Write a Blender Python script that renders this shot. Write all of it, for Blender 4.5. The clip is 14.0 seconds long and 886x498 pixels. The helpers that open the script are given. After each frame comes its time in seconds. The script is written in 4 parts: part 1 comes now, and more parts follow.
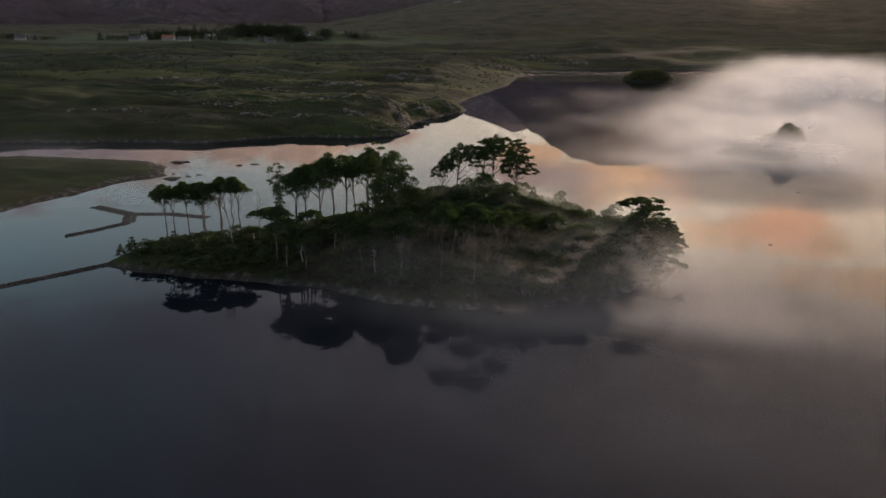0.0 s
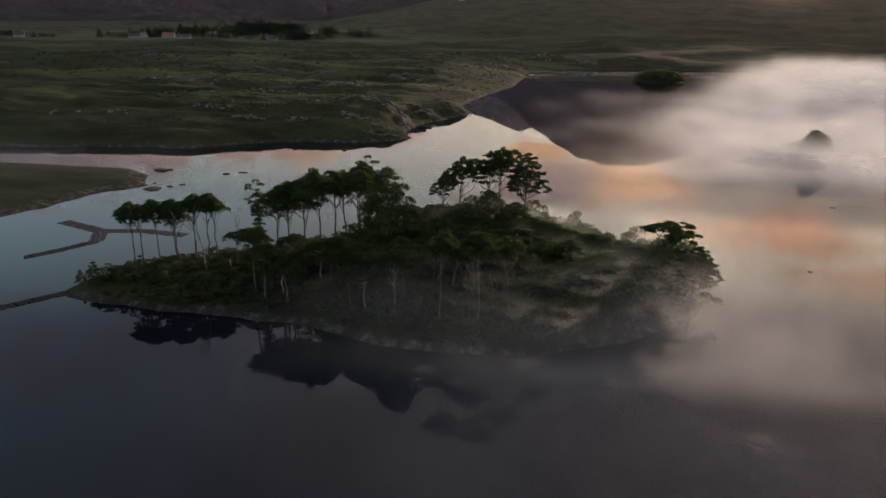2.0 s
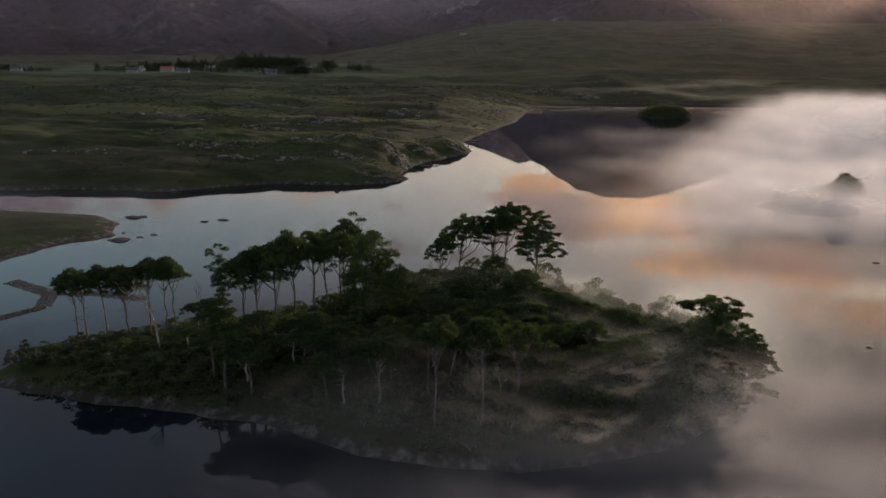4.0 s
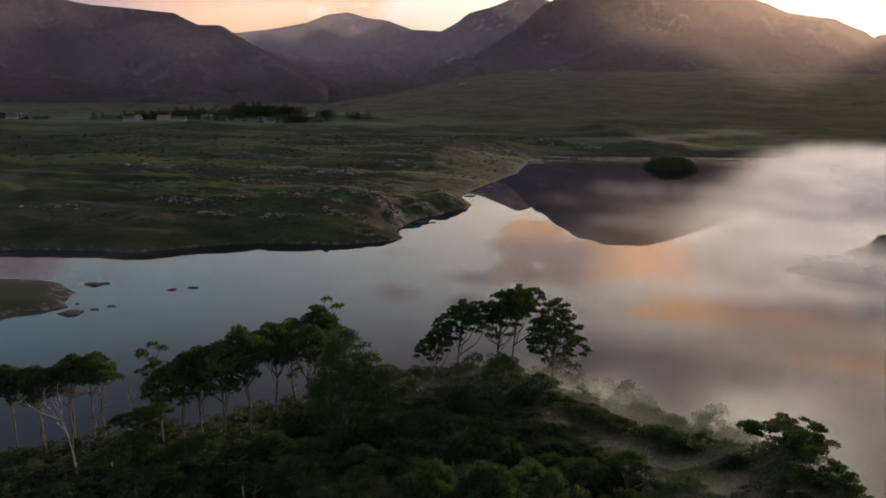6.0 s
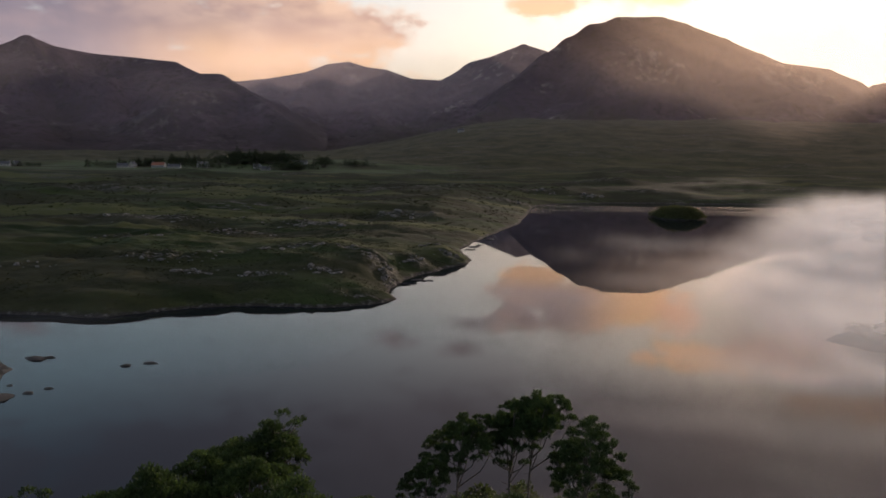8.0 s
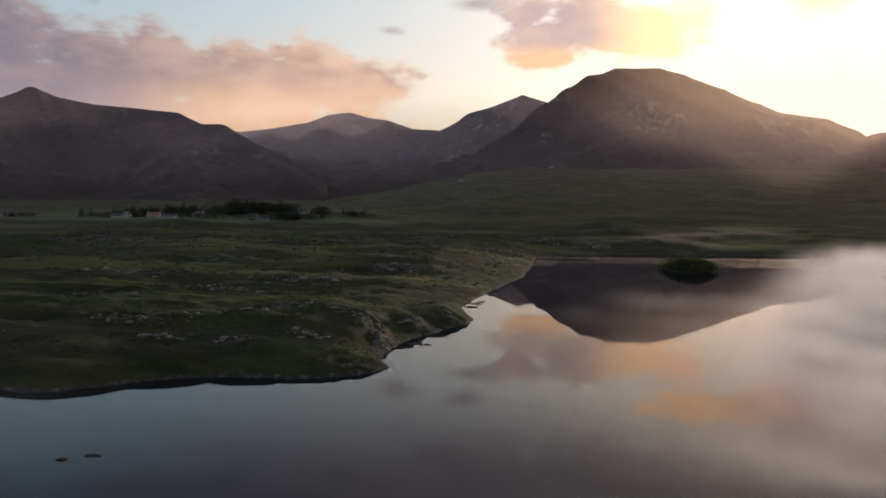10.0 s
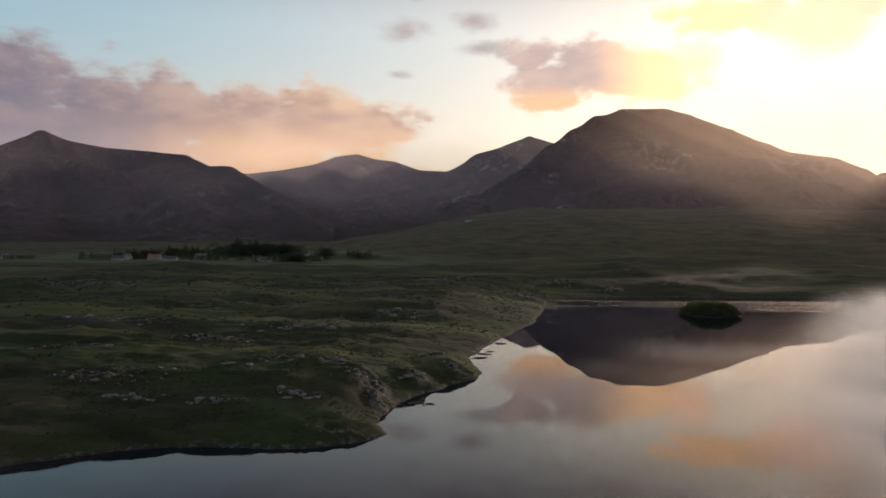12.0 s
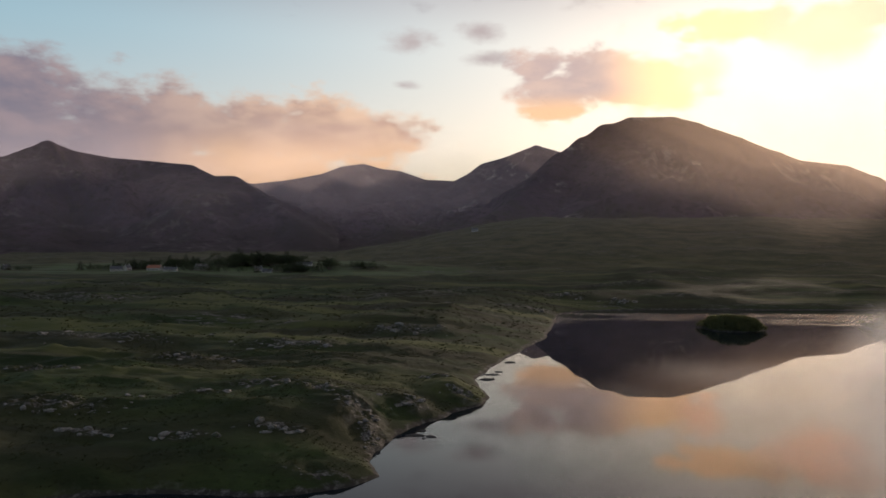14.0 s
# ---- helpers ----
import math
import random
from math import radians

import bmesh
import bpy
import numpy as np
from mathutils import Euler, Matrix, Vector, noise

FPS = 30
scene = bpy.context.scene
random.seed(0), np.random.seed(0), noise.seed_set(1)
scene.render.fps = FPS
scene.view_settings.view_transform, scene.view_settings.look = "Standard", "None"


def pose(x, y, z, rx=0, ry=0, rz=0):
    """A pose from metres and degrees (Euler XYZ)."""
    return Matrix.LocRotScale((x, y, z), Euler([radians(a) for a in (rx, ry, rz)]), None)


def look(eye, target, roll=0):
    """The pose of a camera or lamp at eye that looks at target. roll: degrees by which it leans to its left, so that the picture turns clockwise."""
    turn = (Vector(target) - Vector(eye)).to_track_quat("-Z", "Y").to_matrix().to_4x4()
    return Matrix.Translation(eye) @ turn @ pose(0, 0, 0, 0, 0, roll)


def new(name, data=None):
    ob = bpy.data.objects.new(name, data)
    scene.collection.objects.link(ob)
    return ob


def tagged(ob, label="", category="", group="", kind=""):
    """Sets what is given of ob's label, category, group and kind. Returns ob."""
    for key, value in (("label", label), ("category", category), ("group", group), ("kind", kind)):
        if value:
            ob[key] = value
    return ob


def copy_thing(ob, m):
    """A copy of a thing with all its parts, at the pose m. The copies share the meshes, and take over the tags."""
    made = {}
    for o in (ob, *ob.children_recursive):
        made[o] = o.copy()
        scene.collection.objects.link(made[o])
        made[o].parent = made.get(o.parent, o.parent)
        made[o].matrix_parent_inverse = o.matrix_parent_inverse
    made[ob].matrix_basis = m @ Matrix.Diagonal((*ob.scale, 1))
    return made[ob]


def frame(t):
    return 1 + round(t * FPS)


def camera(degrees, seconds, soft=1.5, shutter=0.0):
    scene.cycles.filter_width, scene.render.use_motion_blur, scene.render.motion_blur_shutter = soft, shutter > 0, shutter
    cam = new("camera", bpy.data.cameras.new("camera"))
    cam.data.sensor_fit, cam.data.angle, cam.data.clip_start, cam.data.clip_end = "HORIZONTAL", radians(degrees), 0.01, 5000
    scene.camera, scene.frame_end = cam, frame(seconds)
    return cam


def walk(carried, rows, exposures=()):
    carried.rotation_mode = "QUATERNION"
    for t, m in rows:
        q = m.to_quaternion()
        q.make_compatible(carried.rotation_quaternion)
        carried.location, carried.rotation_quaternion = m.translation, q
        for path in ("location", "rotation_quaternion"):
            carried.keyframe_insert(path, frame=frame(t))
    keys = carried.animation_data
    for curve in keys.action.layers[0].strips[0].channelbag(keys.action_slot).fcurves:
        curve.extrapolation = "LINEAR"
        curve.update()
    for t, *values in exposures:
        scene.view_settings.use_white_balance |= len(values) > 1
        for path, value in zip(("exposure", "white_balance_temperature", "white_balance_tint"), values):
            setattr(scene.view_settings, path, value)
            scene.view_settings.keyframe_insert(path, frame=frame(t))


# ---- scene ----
cam = camera(65.6, 14.0, soft=1.6)
PATH = [
    (0, (-5.417, -142.528, 47.576), (-5.378, -140.635, 46.931), 0.4),
    (0.5, (-5.186, -138.691, 47.578), (-5.151, -136.799, 46.932), 0.4),
    (1, (-4.947, -134.705, 47.583), (-4.914, -132.813, 46.936), 0.5),
    (1.5, (-4.703, -130.435, 47.591), (-4.673, -128.543, 46.943), 0.5),
    (2, (-4.465, -125.845, 47.605), (-4.437, -123.954, 46.955), 0.6),
    (2.2, (-4.378, -123.905, 47.614), (-4.352, -122.013, 46.965), 0.6),
    (4.5, (-3.461, -100.5, 48.041), (-3.435, -98.572, 47.51), 0.6),
    (5, (-3.243, -95.198, 48.108), (-3.216, -93.261, 47.609), 0.6),
    (5.5, (-3.019, -89.72, 48.188), (-2.993, -87.776, 47.72), 0.6),
    (6, (-2.813, -84.112, 48.275), (-2.786, -82.16, 47.84), 0.7),
    (6.5, (-2.621, -78.433, 48.362), (-2.594, -76.474, 47.959), 0.7),
    (7, (-2.432, -72.728, 48.451), (-2.404, -70.762, 48.081), 0.7),
    (7.5, (-2.247, -67.049, 48.528), (-2.218, -65.078, 48.192), 0.7),
    (8, (-2.068, -61.413, 48.596), (-2.039, -59.437, 48.292), 0.8),
    (8.2, (-2.001, -59.177, 48.614), (-1.97, -57.198, 48.326), 0.7),
    (10.5, (-1.137, -33.647, 49.218), (-1.113, -31.651, 49.083), 0.7),
    (11, (-0.894, -28.095, 49.247), (-0.875, -26.098, 49.141), 0.5),
    (11.5, (-0.599, -22.52, 49.244), (-0.588, -20.521, 49.166), 0.5),
    (12, (-0.281, -16.907, 49.232), (-0.278, -14.908, 49.185), 0.5),
    (12.5, (0.044, -11.25, 49.221), (0.041, -9.25, 49.2), 0.5),
    (13, (0.364, -5.551, 49.222), (0.355, -3.551, 49.202), 0.5),
    (13.5, (0.663, 0.169, 49.23), (0.65, 2.169, 49.211), 0.5),
    (14, (0.944, 5.897, 49.24), (0.927, 7.897, 49.221), 0.4),
]
walk(cam, [(t, look(eye, target, roll)) for t, eye, target, roll in PATH],
     exposures=((0.0, 0.40, 6950, 17), (5.0, 0.42, 6750, 18), (8.0, 0.22, 6650, 18), (11.0, 0.09, 6700, 15), (14.0, 0.09, 6700, 14)))

# ---- sky, sun ----
SUN_AZ, SUN_EL = 36.0, 7.0      # degrees, clockwise from +y
scene.view_settings.exposure = 0.0
scene.cycles.transparent_max_bounces = 96


def link(tree, a, b):
    tree.links.new(a, b)


def math_node(tree, op, a, b=None, c=None, clamp=False):
    n = tree.nodes.new("ShaderNodeMath")
    n.operation, n.use_clamp = op, clamp
    for k, v in enumerate((a, b, c)):
        if v is None:
            continue
        if isinstance(v, (int, float)):
            n.inputs[k].default_value = v
        else:
            link(tree, v, n.inputs[k])
    return n.outputs[0]


def mix_node(tree, fac, a, b, blend="MIX"):
    n = tree.nodes.new("ShaderNodeMix")
    n.data_type, n.blend_type = "RGBA", blend
    for sock, v in ((n.inputs[0], fac), (n.inputs[6], a), (n.inputs[7], b)):
        if isinstance(v, (int, float)):
            sock.default_value = v
        elif isinstance(v, tuple):
            sock.default_value = (*v, 1)
        else:
            link(tree, v, sock)
    return n.outputs[2]


def noise_node(tree, vec, scale, detail=4.0, rough=0.55, lo=None, hi=None, distortion=0.0):
    n = tree.nodes.new("ShaderNodeTexNoise")
    n.inputs["Scale"].default_value, n.inputs["Detail"].default_value = scale, detail
    n.inputs["Roughness"].default_value, n.inputs["Distortion"].default_value = rough, distortion
    if vec is not None:
        link(tree, vec, n.inputs["Vector"])
    if lo is None:
        return n.outputs[0]
    return ramp(tree, n.outputs[0], lo, hi)


def ramp(tree, v, lo, hi, to0=0.0, to1=1.0):
    n = tree.nodes.new("ShaderNodeMapRange")
    n.interpolation_type = "SMOOTHSTEP"
    link(tree, v, n.inputs[0])
    for k, x in enumerate((lo, hi, to0, to1)):
        n.inputs[k + 1].default_value = x
    return n.outputs[0]


def stretch(tree, vec, sx, sy, sz, rz=0.0):
    n = tree.nodes.new("ShaderNodeMapping")
    n.inputs["Scale"].default_value = (sx, sy, sz)
    n.inputs["Rotation"].default_value = (0, 0, radians(rz))
    link(tree, vec, n.inputs["Vector"])
    return n.outputs[0]


# broken evening clouds: azimuth, elevation, half-width, half-height (degrees)
BANK_CLOUDS = ((-33, 8.6, 10, 5.8), (-26, 8.0, 8, 4.6), (-21.5, 8.6, 6, 4.4), (-16, 8.4, 7, 4.2), (-11, 8.8, 6, 3.8), (-6.5, 8.7, 6.5, 2.1), (-20, 5.5, 20, 2.5))
SUNSIDE_CLOUDS = ((14.2, 12.7, 7.2, 3.5), (9.0, 12.4, 4.8, 2.7), (11.0, 13.2, 4.0, 2.2), (7.4, 14.0, 3.0, 1.9), (8.6, 10.7, 4.2, 0.9), (22.5, 16.6, 6.5, 1.4), (30, 15.8, 6.5, 1.6), (36, 18.3, 8, 1.8))
SMALL_CLOUDS = ((-3.0, 16.2, 2.9, 1.25), (2.6, 17.0, 2.3, 1.0), (3.0, 14.9, 2.9, 0.75), (-3.8, 12.8, 1.7, 0.5))
GREY_CLOUDS = ((18, 22.0, 24, 3.2), (-26, 24, 26, 4.5), (40, 27, 30, 5), (0, 36, 50, 7))

world = bpy.data.worlds.new("evening_sky")
scene.world = world
world.use_nodes = True
wt = world.node_tree
wt.nodes.clear()
sky = wt.nodes.new("ShaderNodeTexSky")
sky.sky_type, sky.sun_disc = "NISHITA", False
sky.sun_elevation, sky.sun_rotation = radians(SUN_EL), radians(SUN_AZ)
sky.air_density, sky.dust_density, sky.ozone_density = 1.0, 2.0, 1.5
tc = wt.nodes.new("ShaderNodeTexCoord")
sep = wt.nodes.new("ShaderNodeSeparateXYZ")
link(wt, tc.outputs["Generated"], sep.inputs[0])
az = math_node(wt, "MULTIPLY", math_node(wt, "ARCTAN2", sep.outputs[0], sep.outputs[1]), 180 / math.pi)
el = math_node(wt, "MULTIPLY", math_node(wt, "ARCSINE", sep.outputs[2]), 180 / math.pi)
cvec = wt.nodes.new("ShaderNodeCombineXYZ")
link(wt, math_node(wt, "MULTIPLY", az, 0.1), cvec.inputs[0])
link(wt, math_node(wt, "MULTIPLY", el, 0.19), cvec.inputs[1])
puffs = noise_node(wt, cvec.outputs[0], 1.9, 6.0, 0.52)
wisps = noise_node(wt, cvec.outputs[0], 0.8, 5.0, 0.5)
edges = math_node(wt, "ADD", puffs, math_node(wt, "MULTIPLY", noise_node(wt, cvec.outputs[0], 5.2, 5.0, 0.55), 0.5))
shift = wt.nodes.new("ShaderNodeVectorMath")
shift.operation = "ADD"
shift.inputs[1].default_value = (0.12, 0.16, 0.0)
link(wt, cvec.outputs[0], shift.inputs[0])
sunward = noise_node(wt, shift.outputs[0], 1.9, 4.0, 0.48)
relief = ramp(wt, math_node(wt, "SUBTRACT", puffs, sunward), -0.16, 0.18)


def cloud_field(rows, ragged=1.5):
    total = None
    for a0, e0, wa, we in rows:
        u = math_node(wt, "DIVIDE", math_node(wt, "SUBTRACT", az, a0), wa)
        v = math_node(wt, "DIVIDE", math_node(wt, "SUBTRACT", el, e0), we)
        r = math_node(wt, "SQRT", math_node(wt, "ADD", math_node(wt, "MULTIPLY", u, u), math_node(wt, "MULTIPLY", v, v)))
        one = math_node(wt, "SUBTRACT", 1.0, r)
        total = one if total is None else math_node(wt, "MAXIMUM", total, one)
    rough = math_node(wt, "MULTIPLY", math_node(wt, "SUBTRACT", edges, 0.75), ragged)
    return math_node(wt, "ADD", total, rough)


bank_field, sunside_field = cloud_field(BANK_CLOUDS, 1.7), cloud_field(SUNSIDE_CLOUDS, 2.0)
small_field, grey_field = cloud_field(SMALL_CLOUDS, 1.6), cloud_field(GREY_CLOUDS, 2.4)
near_sun = ramp(wt, az, -25.0, 32.0)
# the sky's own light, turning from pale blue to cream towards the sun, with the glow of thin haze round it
base = mix_node(wt, 1.0, sky.outputs[0], (0.208, 0.210, 0.215), "MULTIPLY")
across, up = ramp(wt, az, -42.0, 30.0), ramp(wt, el, 4.0, 17.0)
wash = mix_node(wt, up, mix_node(wt, across, (0.62, 0.60, 0.56), (1.0, 0.86, 0.66)), mix_node(wt, across, (0.305, 0.510, 0.600), (0.93, 0.88, 0.78)))
base = mix_node(wt, math_node(wt, "MULTIPLY", ramp(wt, math_node(wt, "ABSOLUTE", az), 65.0, 38.0), 0.78), base, wash)
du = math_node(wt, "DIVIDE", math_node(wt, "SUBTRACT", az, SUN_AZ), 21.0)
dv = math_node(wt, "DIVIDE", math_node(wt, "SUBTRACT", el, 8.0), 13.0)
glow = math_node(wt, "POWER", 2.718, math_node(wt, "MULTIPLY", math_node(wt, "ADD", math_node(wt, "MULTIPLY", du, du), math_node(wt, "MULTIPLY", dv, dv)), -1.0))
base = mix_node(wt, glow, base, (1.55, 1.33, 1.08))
veil = math_node(wt, "MULTIPLY", ramp(wt, el, 15.5, 24.0), ramp(wt, wisps, 0.0, 0.5))
high = ramp(wt, el, 30.0, 48.0)
base = mix_node(wt, math_node(wt, "MULTIPLY", veil, 0.85), base, mix_node(wt, math_node(wt, "MAXIMUM", high, ramp(wt, az, 0.0, -32.0)), mix_node(wt, ramp(wt, az, 2.0, 30.0), (0.34, 0.30, 0.345), (0.62, 0.50, 0.46)), mix_node(wt, high, (0.150, 0.195, 0.275), (0.145, 0.155, 0.215))))
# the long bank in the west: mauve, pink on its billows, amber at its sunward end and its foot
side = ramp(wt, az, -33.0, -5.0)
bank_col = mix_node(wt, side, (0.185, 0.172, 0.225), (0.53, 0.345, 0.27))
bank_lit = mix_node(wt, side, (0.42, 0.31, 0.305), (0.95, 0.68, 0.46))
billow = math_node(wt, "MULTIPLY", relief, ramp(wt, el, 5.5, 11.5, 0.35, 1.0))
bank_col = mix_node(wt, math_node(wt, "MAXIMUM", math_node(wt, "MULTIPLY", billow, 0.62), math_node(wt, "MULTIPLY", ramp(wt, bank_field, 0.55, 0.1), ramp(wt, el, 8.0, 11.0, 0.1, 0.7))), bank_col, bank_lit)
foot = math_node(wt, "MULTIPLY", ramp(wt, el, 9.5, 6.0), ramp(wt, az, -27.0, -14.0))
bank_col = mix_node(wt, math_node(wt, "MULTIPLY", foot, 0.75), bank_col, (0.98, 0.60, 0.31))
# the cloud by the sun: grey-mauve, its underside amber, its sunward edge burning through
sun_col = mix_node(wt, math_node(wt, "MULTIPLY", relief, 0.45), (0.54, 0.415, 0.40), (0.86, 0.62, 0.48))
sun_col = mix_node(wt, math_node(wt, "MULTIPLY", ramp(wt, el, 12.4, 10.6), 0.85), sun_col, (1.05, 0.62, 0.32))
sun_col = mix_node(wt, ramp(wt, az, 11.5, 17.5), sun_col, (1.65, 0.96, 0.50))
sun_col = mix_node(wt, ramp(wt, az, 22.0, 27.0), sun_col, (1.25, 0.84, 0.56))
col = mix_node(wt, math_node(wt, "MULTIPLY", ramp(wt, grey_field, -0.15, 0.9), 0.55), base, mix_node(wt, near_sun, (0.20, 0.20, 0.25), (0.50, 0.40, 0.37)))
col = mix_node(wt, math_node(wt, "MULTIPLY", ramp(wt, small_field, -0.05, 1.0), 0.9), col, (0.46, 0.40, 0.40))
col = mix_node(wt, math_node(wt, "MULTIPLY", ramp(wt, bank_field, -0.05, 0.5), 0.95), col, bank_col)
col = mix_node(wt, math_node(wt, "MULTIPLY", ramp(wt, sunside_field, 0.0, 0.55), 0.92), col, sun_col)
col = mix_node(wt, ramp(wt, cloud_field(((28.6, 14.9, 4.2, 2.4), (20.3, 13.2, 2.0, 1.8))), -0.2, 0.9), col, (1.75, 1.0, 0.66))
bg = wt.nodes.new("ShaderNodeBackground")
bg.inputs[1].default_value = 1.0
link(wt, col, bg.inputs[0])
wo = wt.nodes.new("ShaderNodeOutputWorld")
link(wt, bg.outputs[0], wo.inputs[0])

sun = new("sun", bpy.data.lights.new("sun", "SUN"))
sun.data.energy, sun.data.angle, sun.data.color = 4.2, radians(1.5), (1.0, 0.82, 0.66)
sa, se = radians(SUN_AZ), radians(SUN_EL)
sun.matrix_world = look((math.sin(sa) * math.cos(se) * 900, math.cos(sa) * math.cos(se) * 900, math.sin(se) * 900), (0, 0, 0))


# ---- materials ----
def material(name):
    m = bpy.data.materials.new(name)
    m.use_nodes = True
    t = m.node_tree
    p = t.nodes["Principled BSDF"]
    g = t.nodes.new("ShaderNodeNewGeometry")
    return m, t, p, g.outputs["Position"], g


def bump(t, p, height, strength, distance):
    b = t.nodes.new("ShaderNodeBump")
    b.inputs["Strength"].default_value, b.inputs["Distance"].default_value = strength, distance
    link(t, height, b.inputs["Height"])
    link(t, b.outputs[0], p.inputs["Normal"])


def make_ground_material():
    m, t, p, pos, g = material("moorland")
    sep = t.nodes.new("ShaderNodeSeparateXYZ")
    link(t, pos, sep.inputs[0])
    big = noise_node(t, stretch(t, pos, 1, 2.4, 1, 6), 0.010, 4, 0.5, 0.38, 0.62)
    mid = noise_node(t, stretch(t, pos, 0.8, 2.0, 1, -8), 0.055, 5, 0.55, 0.36, 0.66)
    fine = noise_node(t, stretch(t, pos, 0.7, 1.2, 1), 0.55, 7, 0.72, 0.42, 0.64)
    grass = mix_node(t, mid, (0.016, 0.028, 0.008), (0.033, 0.053, 0.015))
    heath = mix_node(t, mid, (0.021, 0.024, 0.010), (0.040, 0.042, 0.018))
    c = mix_node(t, big, grass, heath)
    c = mix_node(t, math_node(t, "MULTIPLY", fine, 0.38), c, (0.020, 0.024, 0.010))
    tuft = noise_node(t, stretch(t, pos, 0.6, 1, 1), 2.2, 4, 0.7, 0.5, 0.7)
    c = mix_node(t, math_node(t, "MULTIPLY", tuft, 0.16), c, (0.070, 0.080, 0.034))
    # dark wet flushes, and long pale swards between the outcrops
    peat = noise_node(t, stretch(t, pos, 0.8, 3.2, 1, 5), 0.012, 6, 0.6, 0.50, 0.62)
    c = mix_node(t, math_node(t, "MULTIPLY", peat, 0.55), c, (0.022, 0.023, 0.011))
    sward = noise_node(t, stretch(t, pos, 0.35, 2.2, 1, 4), 0.014, 4, 0.5, 0.50, 0.64)
    c = mix_node(t, math_node(t, "MULTIPLY", math_node(t, "MULTIPLY", sward, ramp(t, sep.outputs[1], 140.0, 300.0, 0.35, 1.0)), 0.75), c, (0.084, 0.096, 0.032))
    # the far moor, browner and rougher towards the mountains
    far = ramp(t, sep.outputs[1], 600.0, 1150.0)
    rough_moor = mix_node(t, noise_node(t, stretch(t, pos, 0.8, 1.2, 1, 20), 0.03, 8, 0.68, 0.36, 0.66), (0.042, 0.043, 0.021), (0.092, 0.086, 0.046))
    c = mix_node(t, math_node(t, "MULTIPLY", far, 0.85), c, rough_moor)
    # greener pasture round the farmsteads
    fx = math_node(t, "DIVIDE", math_node(t, "ADD", sep.outputs[0], 300.0), 400.0)
    fy = math_node(t, "DIVIDE", math_node(t, "SUBTRACT", sep.outputs[1], 900.0), 140.0)
    field = ramp(t, math_node(t, "ADD", math_node(t, "MULTIPLY", fx, fx), math_node(t, "MULTIPLY", fy, fy)), 1.0, 0.3)
    c = mix_node(t, math_node(t, "MULTIPLY", math_node(t, "MULTIPLY", field, noise_node(t, stretch(t, pos, 0.5, 2.0, 1, 4), 0.02, 4, 0.6, 0.35, 0.6)), 0.75), c, (0.100, 0.140, 0.066))
    # bare granite: the crags, scattered far slabs, steep faces and the wave-washed rim
    crag = t.nodes.new("ShaderNodeAttribute")
    crag.attribute_name = "crag"
    broken = noise_node(t, stretch(t, pos, 0.6, 1.4, 1, 12), 0.75, 7, 0.68)
    bare = ramp(t, math_node(t, "ADD", crag.outputs["Fac"], math_node(t, "MULTIPLY", math_node(t, "SUBTRACT", broken, 0.5), 3.4)), 0.95, 1.15)
    bare = math_node(t, "MULTIPLY", bare, ramp(t, crag.outputs["Fac"], 0.04, 0.2))
    string = noise_node(t, stretch(t, pos, 0.5, 1.9, 1, 10), 0.020, 4, 0.55, 0.54, 0.64)
    slab = noise_node(t, stretch(t, pos, 0.5, 1.7, 1, 15), 0.22, 6, 0.7, 0.52, 0.58)
    bare = math_node(t, "MAXIMUM", bare, math_node(t, "MULTIPLY", math_node(t, "MULTIPLY", string, slab), ramp(t, sep.outputs[1], 240.0, 340.0)))
    nrm = t.nodes.new("ShaderNodeSeparateXYZ")
    link(t, g.outputs["Normal"], nrm.inputs[0])
    wob = noise_node(t, pos, 0.25, 6, 0.65)
    steep = ramp(t, math_node(t, "ADD", nrm.outputs[2], math_node(t, "MULTIPLY", wob, 0.35)), 1.00, 0.88)
    rim = ramp(t, math_node(t, "SUBTRACT", sep.outputs[2], math_node(t, "MULTIPLY", wob, 1.9)), 0.0, -0.6)
    rock = mix_node(t, noise_node(t, pos, 0.8, 8, 0.7, 0.35, 0.72), (0.036, 0.033, 0.028), (0.195, 0.187, 0.170))
    c = mix_node(t, math_node(t, "MULTIPLY", ramp(t, crag.outputs["Fac"], 0.1, 0.7), 0.45), c, (0.026, 0.027, 0.014))
    c = mix_node(t, math_node(t, "MAXIMUM", math_node(t, "MULTIPLY", steep, 0.35), bare), c, rock)
    c = mix_node(t, rim, c, mix_node(t, noise_node(t, pos, 0.5, 6, 0.7, 0.45, 0.7), (0.030, 0.028, 0.023), (0.13, 0.125, 0.112)))
    link(t, c, p.inputs["Base Color"])
    p.inputs["Roughness"].default_value = 0.95
    p.inputs["Specular IOR Level"].default_value = 0.15
    bump(t, p, noise_node(t, pos, 0.8, 10, 0.75), 0.55, 0.5)
    return m


